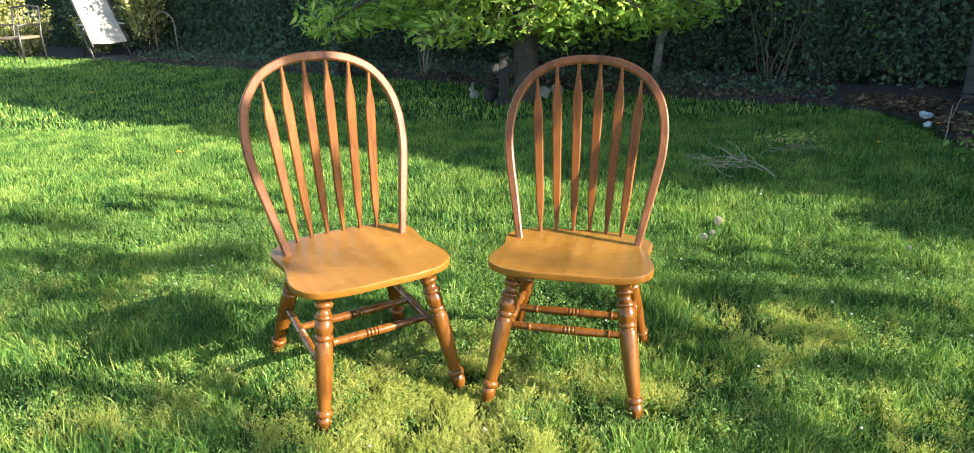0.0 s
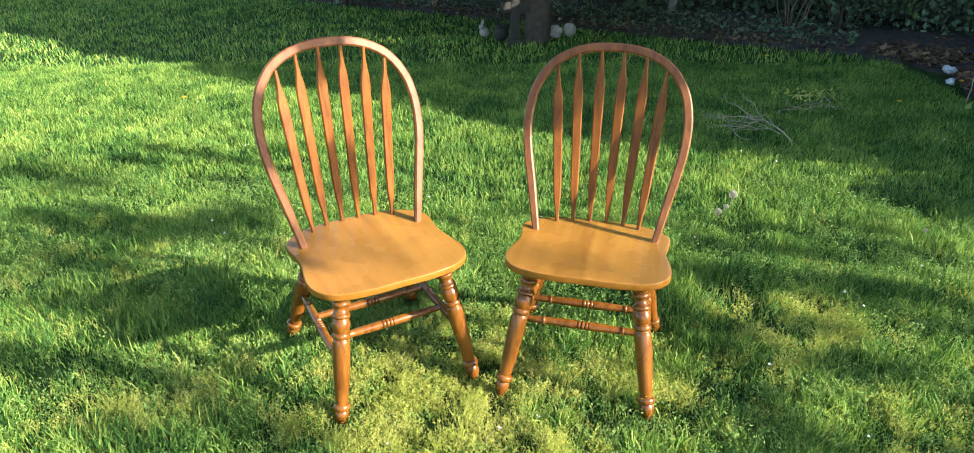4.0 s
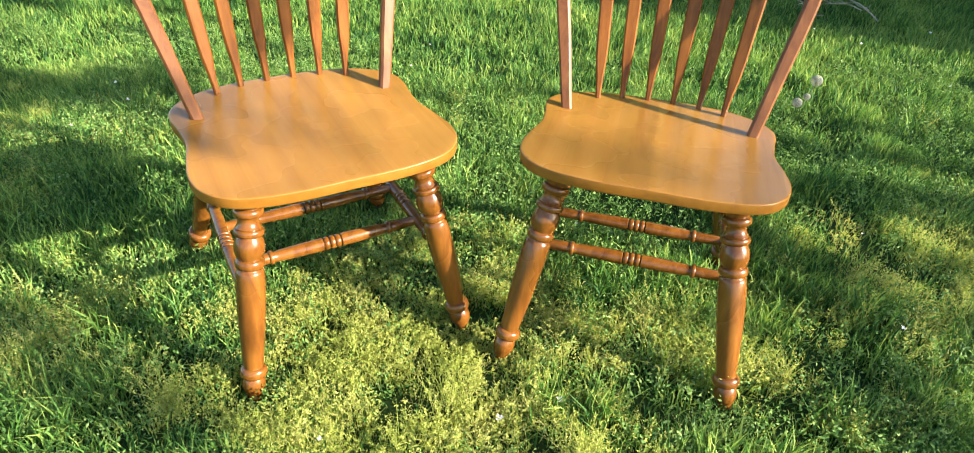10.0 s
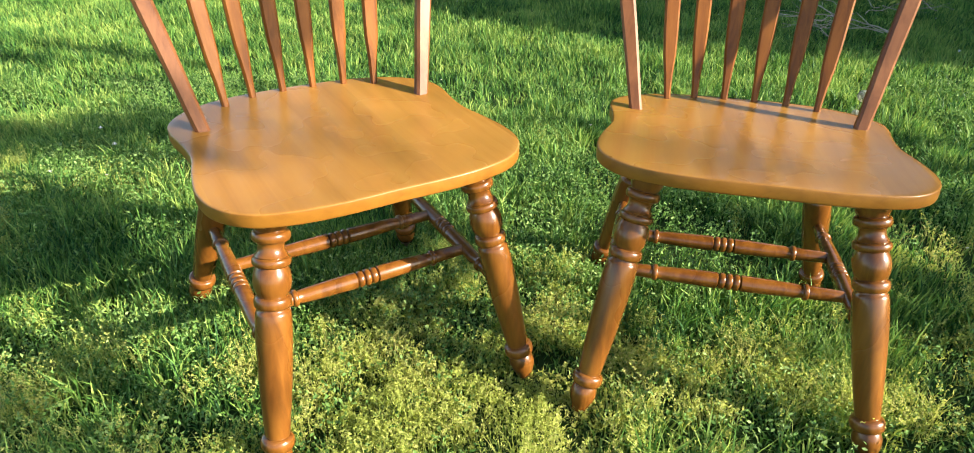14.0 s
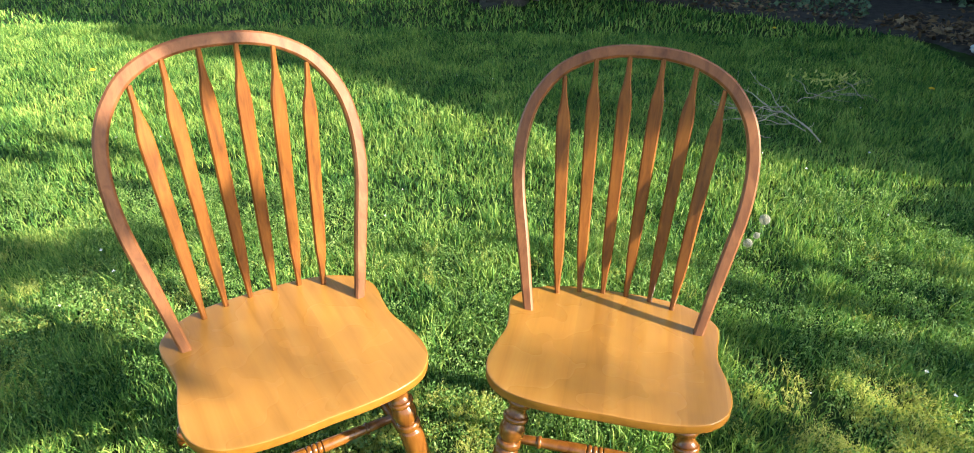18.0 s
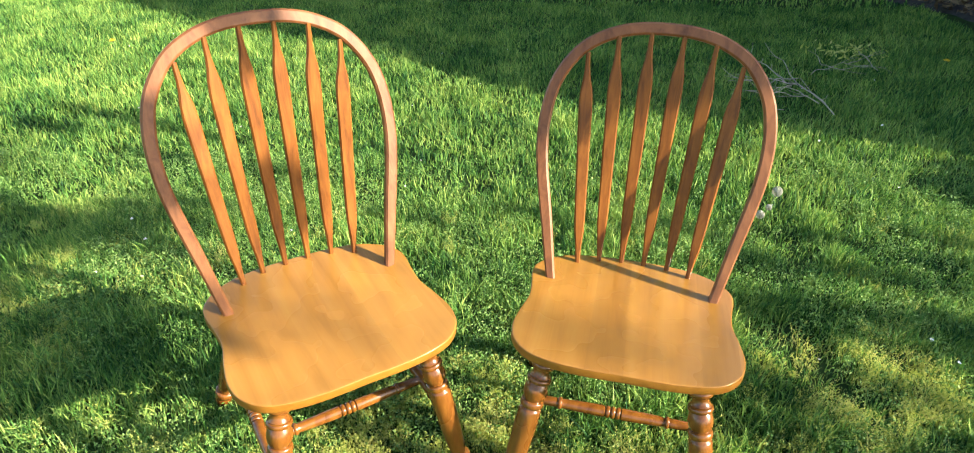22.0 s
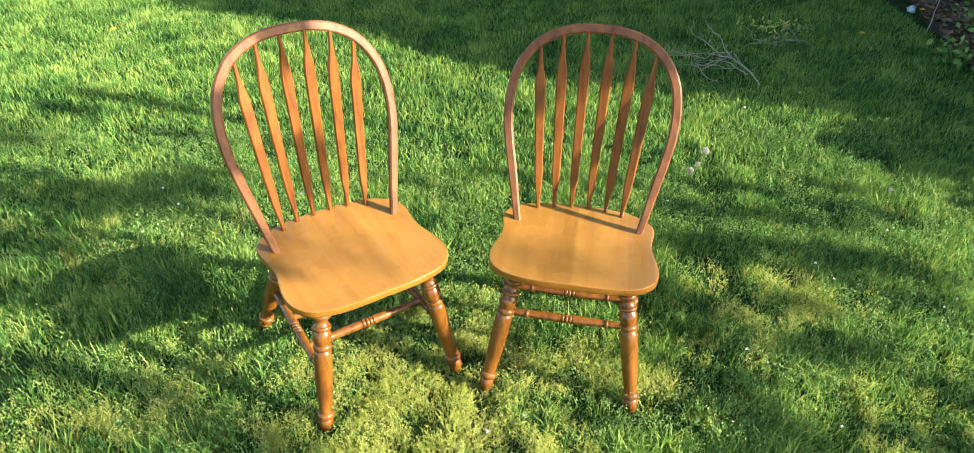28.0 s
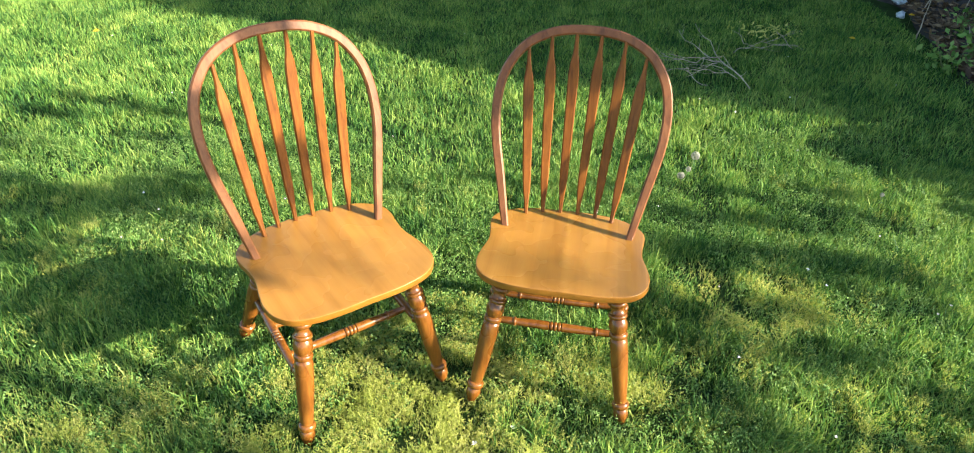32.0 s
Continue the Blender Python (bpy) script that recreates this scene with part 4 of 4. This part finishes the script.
shrub("leafy_shrub", (-2.3, 8.3), "dark leafy shrub against the hedge", 8, 1.3, 0.6, HEDGE, 1500, 0.08, 0.012, 0.2)
shrub("leafy_shrub", (1.6, 6.9), "dark leafy shrub against the hedge", 8, 1.1, 0.5, HEDGE, 1100, 0.08, 0.012, 0.2)
shrub("variegated_bush", (-7.25, 12.6), "cream and green variegated bush in the sun", 14, 1.8, 0.9, CREAM, 3600, 0.085, 0.014, 0.3)
shrub("variegated_bush", (-10.9, 13.6), "cream and green variegated bush in the sun", 12, 1.9, 1.0, CREAM, 3000, 0.085, 0.014, 0.15)
shrub("variegated_bush", (-10.1, 13.0), "low cream and green variegated bush in the sun", 10, 0.95, 0.55, CREAM, 1300, 0.085, 0.012, 0.15)
shrub("variegated_bush", (-8.5, 12.9), "low cream and green variegated bush behind the patio chair", 10, 0.75, 0.5, CREAM, 1000, 0.085, 0.012, 0.1)
shrub("bed_weed", (3.34, 2.66), "broad-leaved green plant at the edge of the bed", 7, 0.18, 0.20, CLOVER, 70, 0.055, 0.004, 0.2, STEM)
shrub("bed_weed", (3.55, 2.75), "weedy green plant at the edge of the bed", 7, 0.26, 0.18, CLOVER, 90, 0.05, 0.004, 0.2, STEM)
shrub("bed_weed", (3.75, 3.2), "weedy green plant at the edge of the bed", 6, 0.3, 0.15, CLOVER, 70, 0.05, 0.004, 0.2, STEM)

# pale slender trunk that leans
lean = thing("leaning_trunk", pose(2.0, 7.1, 0.0), "slender pale grey leaning tree trunk", "tree trunk")
bm = bmesh.new()
limb(bm, (0, 0, -0.04), (0.32, 0.1, 2.0), 0.055, 0.04, 0, 9, 0.02)
part("trunk", bm, plain("pale_bark", (0.15, 0.15, 0.14), (0.30, 0.30, 0.28), 0.85, 14.0, 0.5), lean)

# ---------------------------------------------------------------- small things in the bed


def lump(bm, at, r, seed, n=2, rough=0.18):
    g = bmesh.ops.create_icosphere(bm, subdivisions=n, radius=1, matrix=Matrix.Identity(4))
    for v in g["verts"]:
        d = v.co.normalized()
        k = 1 + rough * noise.noise(d * 1.8 + Vector((seed, seed * 0.7, 0)))
        v.co = Vector(at) + Vector((d.x * r[0], d.y * r[1], d.z * r[2])) * k


def gz(x, y):
    return float(ground_z(x, y))


# rabbit figure: one plain mesh
bm = bmesh.new()
lump(bm, (0, 0, 0.055), (0.06, 0.045, 0.055), 1.0)
lump(bm, (-0.035, 0, 0.115), (0.034, 0.028, 0.03), 2.0)
for dy in (-0.012, 0.014):
    tube(bm, [(-0.025, dy, 0.135), (-0.018, dy * 1.3, 0.165), (-0.012, dy * 1.6, 0.198)], [0.010, 0.011, 0.004], 8)
rabbit = finish("rabbit_figure", bm, PALE)
rabbit.matrix_basis = pose(-0.26, 5.92, gz(-0.26, 5.92) + 0.0, 0, 0, 20)
tagged(rabbit, "small pale stone rabbit garden figure by the tree", "garden figure")

# stone cross
bm = bmesh.new()
box(bm, (0.10, 0.06, 0.56), (0, 0, 0.28), 0.012)
box(bm, (0.11, 0.056, 0.12), (-0.10, 0, 0.40), 0.014)
box(bm, (0.11, 0.056, 0.12), (0.10, 0, 0.40), 0.014)
box(bm, (0.19, 0.13, 0.07), (0, 0, 0.035), 0.012)
cross = finish("stone_cross", bm, STONE, None, "", True, 35)
cross.matrix_basis = pose(0.08, 5.52, gz(0.08, 5.52) - 0.01, 0, 0, 8)
tagged(cross, "dark weathered stone garden cross by the tree", "stone cross")

# round dark pot
bm = bmesh.new()
prof = [(0.0, 0.05), (0.03, 0.06), (0.35, 0.085), (0.7, 0.08), (0.82, 0.06), (0.86, 0.072), (1.0, 0.074)]
turned(bm, (0, 0, 0), (0, 0, 0.17), prof, 20)
pot = finish("garden_pot", bm, STONE, None, "", True, 40)
pot.matrix_basis = pose(-0.07, 5.75, gz(-0.07, 5.75) - 0.004)
tagged(pot, "small round dark stone pot by the tree", "pot")

for at, r, seed in (((0.52, 5.85), (0.085, 0.07, 0.07), 3.0), ((0.68, 5.93), (0.07, 0.06, 0.075), 4.5), ((2.35, 5.9), (0.09, 0.07, 0.04), 6.0), ((4.3, 4.75), (0.16, 0.09, 0.035), 7.0), ((4.62, 4.9), (0.1, 0.08, 0.04), 8.0)):
    bm = bmesh.new()
    lump(bm, (0, 0, r[2] * 0.75), r, seed, 3, 0.35)
    ob = finish("stone", bm, PALE if at[0] < 1 else STONE)
    ob.matrix_basis = pose(*at, gz(*at) + 0.02, 0, 0, seed * 40)
    tagged(ob, "pale rounded stone lying in the bed" if at[0] < 1 else "grey flat stone lying in the bed", "stone", "stones in the bed")

for at, r, seed in (((3.72, 4.02), (0.055, 0.04, 0.03), 2.2), ((3.53, 3.65), (0.040, 0.03, 0.025), 5.1)):
    bm = bmesh.new()
    lump(bm, (0, 0, r[2] * 0.8), r, seed, 3, 0.7)
    ob = finish("plastic_scrap", bm, BLUE)
    ob.matrix_basis = pose(*at, gz(*at) + 0.045, 0, 0, seed * 50)
    tagged(ob, "crumpled pale bluish white plastic scrap on the bed", "plastic scrap", "scraps on the bed")

# ---------------------------------------------------------------- twigs on the lawn


def twig_pile(root, stems, label, r=0.0027, withered=0, at=None):
    """Dry forked twigs that lie over the grass; each stem is given by its bends on the plan, thick end first."""
    ob = thing("twig_pile", pose(root[0], root[1], gz(*root)), label, "twigs", "fallen twigs on the lawn")
    for i, bends in enumerate(stems):
        ctl = [Vector((x - root[0], y - root[1], 0)) for x, y in bends]
        pts = []
        for a, b in zip(ctl, ctl[1:]):
            side = Vector((a.y - b.y, b.x - a.x, 0)) * RNG.normal(0, 0.045)
            pts += [a, a.lerp(b, 0.33) + side, a.lerp(b, 0.67) + side * 0.6]
        pts.append(ctl[-1])
        n = len(pts) - 1
        for j, p in enumerate(pts):
            p.z = 0.072 + 0.010 * (i % 3) + 0.012 * math.sin(j * 1.3 + i) + 0.03 * (j / n) ** 2
        bm = bmesh.new()
        tube(bm, pts, [r * (1 - 0.62 * j / n) for j in range(n + 1)], 6)
        for j in range(2, n, 2):
            d = (pts[j + 1] - pts[j - 1]).normalized()
            w = (d + Vector((-d.y, d.x, 0)) * RNG.choice((-1, 1)) * RNG.uniform(0.4, 0.9) + Vector((0, 0, RNG.uniform(-0.05, 0.15)))).normalized()
            l2 = RNG.uniform(0.05, 0.17)
            q = pts[j] + w * l2 * 0.5 + Vector((0, 0, RNG.normal(0, 0.006)))
            tube(bm, [pts[j], q, q + (w * 0.8 + d * 0.4).normalized() * l2 * 0.5], [r * 0.5, r * 0.4, r * 0.25], 5)
        part("twig", bm, STICK, ob)
    if withered:
        c = np.array([at[0] - root[0], at[1] - root[1], 0.09]) + RNG.normal(0, 1, (withered, 3)) * (0.13, 0.07, 0.018)
        leaves("withered_leaves", c, 0.040, WEED, ob, 0.3, 0.35)
    return ob


twig_pile((1.79, 2.2), [[(1.79, 2.2), (1.79, 2.45), (1.76, 2.64)], [(1.78, 2.3), (1.76, 2.66), (1.78, 2.96), (1.77, 3.29)], [(1.76, 2.65), (1.67, 2.72), (1.63, 2.92), (1.59, 3.09)],
                        [(1.76, 2.64), (1.68, 2.7), (1.59, 2.63), (1.46, 2.61), (1.37, 2.83)], [(1.75, 2.65), (1.6, 2.64), (1.34, 2.59)]], "forked thin dry branch lying on the lawn", 0.0038)
twig_pile((1.72, 2.39), [[(1.72, 2.62), (1.61, 2.53), (1.48, 2.47), (1.33, 2.49)], [(1.75, 2.31), (1.73, 2.54), (1.6, 2.51), (1.41, 2.42)],
                         [(1.72, 2.39), (1.62, 2.46), (1.48, 2.36), (1.46, 2.44)], [(1.55, 2.26), (1.48, 2.34), (1.46, 2.5)]], "pile of thin dry pale twigs on the lawn", 0.0028)
twig_pile((1.91, 2.83), [[(1.91, 2.83), (2.02, 2.94), (2.16, 3.0), (2.32, 2.96), (2.37, 2.8)], [(2.18, 2.97), (2.32, 3.1), (2.46, 3.15)], [(2.03, 2.9), (2.15, 2.88), (2.28, 2.86)],
                         [(2.07, 3.0), (2.06, 3.11), (2.04, 3.24)], [(2.35, 2.92), (2.35, 3.1), (2.34, 3.19)]], "dry twigs with withered leaves on the lawn", 0.0027, 110, (2.28, 3.25))

# dry stalks that stand in the bed
for at, h, lx in (((3.43, 3.22), 0.30, 0.02), ((3.82, 3.25), 0.34, 0.12), ((3.52, 2.52), 0.22, -0.08), ((3.72, 3.72), 0.26, 0.10), ((3.68, 2.98), 0.20, -0.05), ((3.95, 3.55), 0.28, 0.04)):
    ob = thing("dry_stalk", pose(*at, gz(*at)), "thin dry pale stalk standing in the bed", "stalk", "dry stalks in the bed")
    bm = bmesh.new()
    limb(bm, (0, 0, -0.02), (lx, 0.03, h), 0.006, 0.003, 0, 6, 0.05)
    part("stem", bm, STICK, ob)

# trail of ivy that hangs before the hedge
vine = thing("ivy_trail", pose(4.0, 6.0, 0.0), "hanging trail of pale green ivy leaves", "ivy")
bm = bmesh.new()
vp = [Vector(p) for p in spline([(-0.06, 0.06, 1.45), (0.05, 0.03, 0.90), (0.10, -0.02, 0.70), (0.20, -0.10, 0.45), (0.30, -0.20, 0.22)], 5)]
tube(bm, vp, [0.006] * len(vp), 5)
part("stem", bm, BARK, vine)
c = np.array(vp)[RNG.integers(0, len(vp), 75)] + RNG.normal(0, 0.030, (75, 3))
leaves("foliage", c, 0.058, CLOVER, vine, 0.2, 0.75)

# bent wire arch in the far bed
arch = thing("wire_arch", pose(-6.7, 12.15, gz(-6.7, 12.15)), "thin pale bent wire arch in the bed", "garden arch")
bm = bmesh.new()
tube(bm, [(-0.30, 0.2, -0.03), (-0.30, 0.2, 0.45)] + [(-0.30 * math.cos(a), 0.2 - 0.4 * (a / math.pi), 0.55 + 0.32 * math.sin(a)) for a in (0.2 + 0.274 * k for k in range(11))] + [(0.30, -0.2, 0.45), (0.30, -0.2, -0.03)], [0.013] * 15, 7)
part("wire", bm, STICK, arch)

# board bin at the back of the bed
compost = thing("compost_bin", pose(4.98, 4.72, gz(4.98, 4.72), 0, 0, -32), "dark weathered board compost bin in the bed", "bin")
for k in range(5):
    for sx, sy, lx, ly in ((0, -0.36, 0.92, 0.022), (0, 0.36, 0.92, 0.022), (-0.45, 0, 0.022, 0.70), (0.45, 0, 0.022, 0.70)):
        bm = bmesh.new()
        box(bm, (lx, ly, 0.115), (sx, sy, 0.075 + 0.13 * k), 0.004)
        part("board", bm, FENCE, compost, "", False)
for sx in (-0.42, 0.42):
    for sy in (-0.33, 0.33):
        bm = bmesh.new()
        box(bm, (0.05, 0.05, 0.70), (sx, sy, 0.33), 0.005)
        part("post", bm, FENCE, compost, "", False)

# ---------------------------------------------------------------- dandelions, petals


def dandelion(at, h):
    ob = thing("dandelion", pose(*at, gz(*at)), "yellow dandelion flower in the grass", "flower", "dandelions")
    bm = bmesh.new()
    tube(bm, [(0, 0, -0.01), (0.004, 0, h * 0.5), (0, 0, h)], [0.002, 0.0018, 0.0018], 6)
    part("stalk", bm, STEM, ob)
    bm = bmesh.new()
    for ring_, (r, z, n) in enumerate(((0.019, 0.0, 16), (0.014, 0.004, 13), (0.008, 0.007, 9))):
        for i in range(n):
            a = i * math.tau / n + ring_ * 0.3
            u, w = Vector((math.cos(a), math.sin(a), 0)), Vector((-math.sin(a), math.cos(a), 0))
            c0, c1 = Vector((0, 0, h + z * 0.4)), u * r + Vector((0, 0, h + z + 0.003))
            q = [bm.verts.new(v) for v in (c0 - w * 0.001, c1 - w * 0.003, c1 + u * 0.002, c1 + w * 0.003, c0 + w * 0.001)]
            bm.faces.new(q)
    part("flower_head", bm, YELLOW, ob, "", False)
    return ob


for at, h in (((-2.38, 3.05), 0.08), ((2.89, 3.14), 0.02), ((-7.2, 8.5), 0.09), ((3.55, 3.55), 0.06), ((-3.9, 8.4), 0.07), ((-2.9, 7.4), 0.07), ((-2.7, 7.9), 0.07), ((2.4, 4.6), 0.05), ((-5.1, 6.6), 0.06)):
    dandelion(at, h + 0.035)


def seed_head(at, h, r, tilt):
    ob = thing("dandelion_clock", pose(*at, gz(*at)), "white dandelion seed head on a thin stalk", "flower", "dandelion clocks")
    bm = bmesh.new()
    top = (tilt[0], tilt[1], h)
    tube(bm, [(0, 0, -0.01), (tilt[0] * 0.3, tilt[1] * 0.3, h * 0.5), top], [0.0026, 0.0022, 0.002], 6)
    part("stalk", bm, STEM, ob, "pale green stalk")
    bm = bmesh.new()
    n = 150
    for i in range(n):
        z = 1 - 2 * (i + 0.5) / n
        a = i * 2.39996
        d = Vector((math.sqrt(1 - z * z) * math.cos(a), math.sqrt(1 - z * z) * math.sin(a), z))
        u = d.orthogonal().normalized()
        w = d.cross(u)
        c = Vector(top) + d * r
        for k in range(3):
            b = k * math.tau / 6
            e = (u * math.cos(b) + w * math.sin(b)) * r * 0.24
            f_ = (u * -math.sin(b) + w * math.cos(b)) * r * 0.035
            bm.faces.new([bm.verts.new(v) for v in (c - e - f_, c + e - f_, c + e + f_ + d * r * 0.06, c - e + f_ + d * r * 0.06)])
    g = bmesh.ops.create_icosphere(bm, subdivisions=2, radius=r * 0.3, matrix=Matrix.Translation(top))
    part("seed_ball", bm, FLUFF, ob, "fluffy white seed ball", False)
    return ob


seed_head((1.16, 1.285), 0.113, 0.0195, (0.01, -0.015))
seed_head((1.08, 1.16), 0.074, 0.016, (-0.01, -0.012))
seed_head((1.115, 1.215), 0.070, 0.012, (0.012, 0.0))
seed_head((1.95, 0.95), 0.08, 0.009, (0.0, 0.01))

spots = [(0.167, -0.292), (0.049, -0.341), (-1.27, 0.92), (1.41, 0.34), (1.38, 0.44), (1.83, 0.22), (0.94, -0.03), (-1.39, 1.07), (2.0, 2.1), (1.6, 1.9)]
r2 = np.random.default_rng(5)
spots += [(float(r2.uniform(-2.4, 2.8)), float(r2.uniform(-0.6, 3.4))) for _ in range(44)]
for i, (x, y) in enumerate(spots):
    big = i < 10
    bm = bmesh.new()
    n = 5
    s = (0.0085 if i == 0 else 0.0075 if i == 1 else 0.006) if big else 0.0042
    for k in range(n):
        a = k * math.tau / n + i
        u, w = Vector((math.cos(a), math.sin(a), 0.25 + 0.3 * ((k * 7 + i) % 3))), Vector((-math.sin(a), math.cos(a), 0))
        bm.faces.new([bm.verts.new(v) for v in (Vector((0, 0, 0)), u * s * 0.7 + w * s * 0.45, u * s * 1.15, u * s * 0.7 - w * s * 0.45)])
    ob = finish("fallen_blossom", bm, PETAL, None, "", False)
    ob.matrix_basis = pose(x, y, gz(x, y) + (0.034 if i < 2 else 0.055), 12 * (i % 5) - 20, 9 * (i % 4) - 12, 0)
    tagged(ob, "small white fallen blossom caught in the grass", "blossom", "fallen blossoms")

# ---------------------------------------------------------------- patio chairs at the far corner


def rods(parent, lines, r, name, mat):
    for pts in lines:
        bm = bmesh.new()
        tube(bm, pts, [r] * len(pts), 8)
        part(name, bm, mat, parent)


sling = thing("sling_chair", pose(-7.9, 12.0, gz(-7.9, 12.0), 0, 0, 46), "reclining patio chair with a white fabric sling", "patio chair")
bm = bmesh.new()
rows_ = []
for j in range(13):
    s = j / 12
    rows_.append([(-0.31 + 0.62 * i / 6, -0.42 + 0.95 * s, 0.34 + 1.02 * s - 0.05 * math.sin(math.pi * s) - 0.02 * math.sin(math.pi * i / 6)) for i in range(7)])
vs = [[bm.verts.new(c) for c in r] for r in rows_]
vb = [[bm.verts.new((c[0], c[1] + 0.006, c[2] - 0.006)) for c in r] for r in rows_]
for a, flip in ((vs, False), (vb, True)):
    for j in range(12):
        for i in range(6):
            f_ = (a[j][i], a[j][i + 1], a[j + 1][i + 1], a[j + 1][i])
            bm.faces.new(f_[::-1] if flip else f_)
part("sling", bm, WHITE, sling, "white woven fabric sling")
for sx in (-0.34, 0.34):
    rods(sling, [[(sx, -0.50, 0.27), (sx, 0.02, 0.82), (sx, 0.56, 1.40)]], 0.016, "side_rail", METAL)
    rods(sling, [[(sx, 0.25, 0.0), (sx, -0.1, 0.66)]], 0.015, "leg", METAL)
    rods(sling, [[(sx, -0.45, 0.0), (sx, 0.1, 0.64)]], 0.015, "leg", METAL)
    bm = bmesh.new()
    box(bm, (0.05, 0.52, 0.03), (sx, -0.02, 0.67), 0.01)
    part("armrest", bm, WHITE, sling, "white armrest")

patio = thing("patio_chair", pose(-9.35, 11.6, gz(-9.35, 11.6), 0, 0, -8), "metal patio armchair with a brown seat", "patio chair")
bm = bmesh.new()
box(bm, (0.56, 0.52, 0.05), (0, 0, 0.47), 0.015)
part("seat", bm, TABLE, patio, "brown seat board")
for sx in (-0.3, 0.3):
    rods(patio, [[(sx, -0.28, 0.0), (sx, -0.27, 0.70)]], 0.018, "leg", METAL)
    rods(patio, [[(sx, 0.28, 0.0), (sx, 0.27, 0.5), (sx, 0.36, 1.02)]], 0.018, "leg", METAL)
    rods(patio, [[(sx, -0.29, 0.70), (sx, 0.0, 0.72), (sx, 0.30, 0.70)]], 0.018, "armrest", METAL)
rods(patio, [[(-0.3, 0.36, 1.02), (0, 0.38, 1.05), (0.3, 0.36, 1.02)]], 0.016, "top_rail", METAL)
rods(patio, [[(x_, 0.30, 0.6), (x_, 0.365, 1.03)] for x_ in (-0.18, -0.06, 0.06, 0.18)], 0.008, "back_bar", METAL)

# the lawn goes on round the place where one stands
x, y = scatter(120000, -7.0, 3.6, -4.5, 3.5)
keep = (inside_lawn(x, y) > 0.05) & ~(in_front(x, y) & (y > -0.80)) & (RNG.uniform(0, 1, len(x)) < 0.35 + 0.8 * clumped(x, y, 4.6))
x, y = x[keep], y[keep]
g = blades("lawn_grass", x, y, 0.045 + 0.05 * clumped(x, y, 4.6) * RNG.uniform(0.4, 1, len(x)), 0.020 * RNG.uniform(0.6, 1.3, len(x)), GRASS, 1.0, 0.25)
tagged(g, "uncut spring lawn grass with sunlit and shaded blades", "grass", "", "stuff")
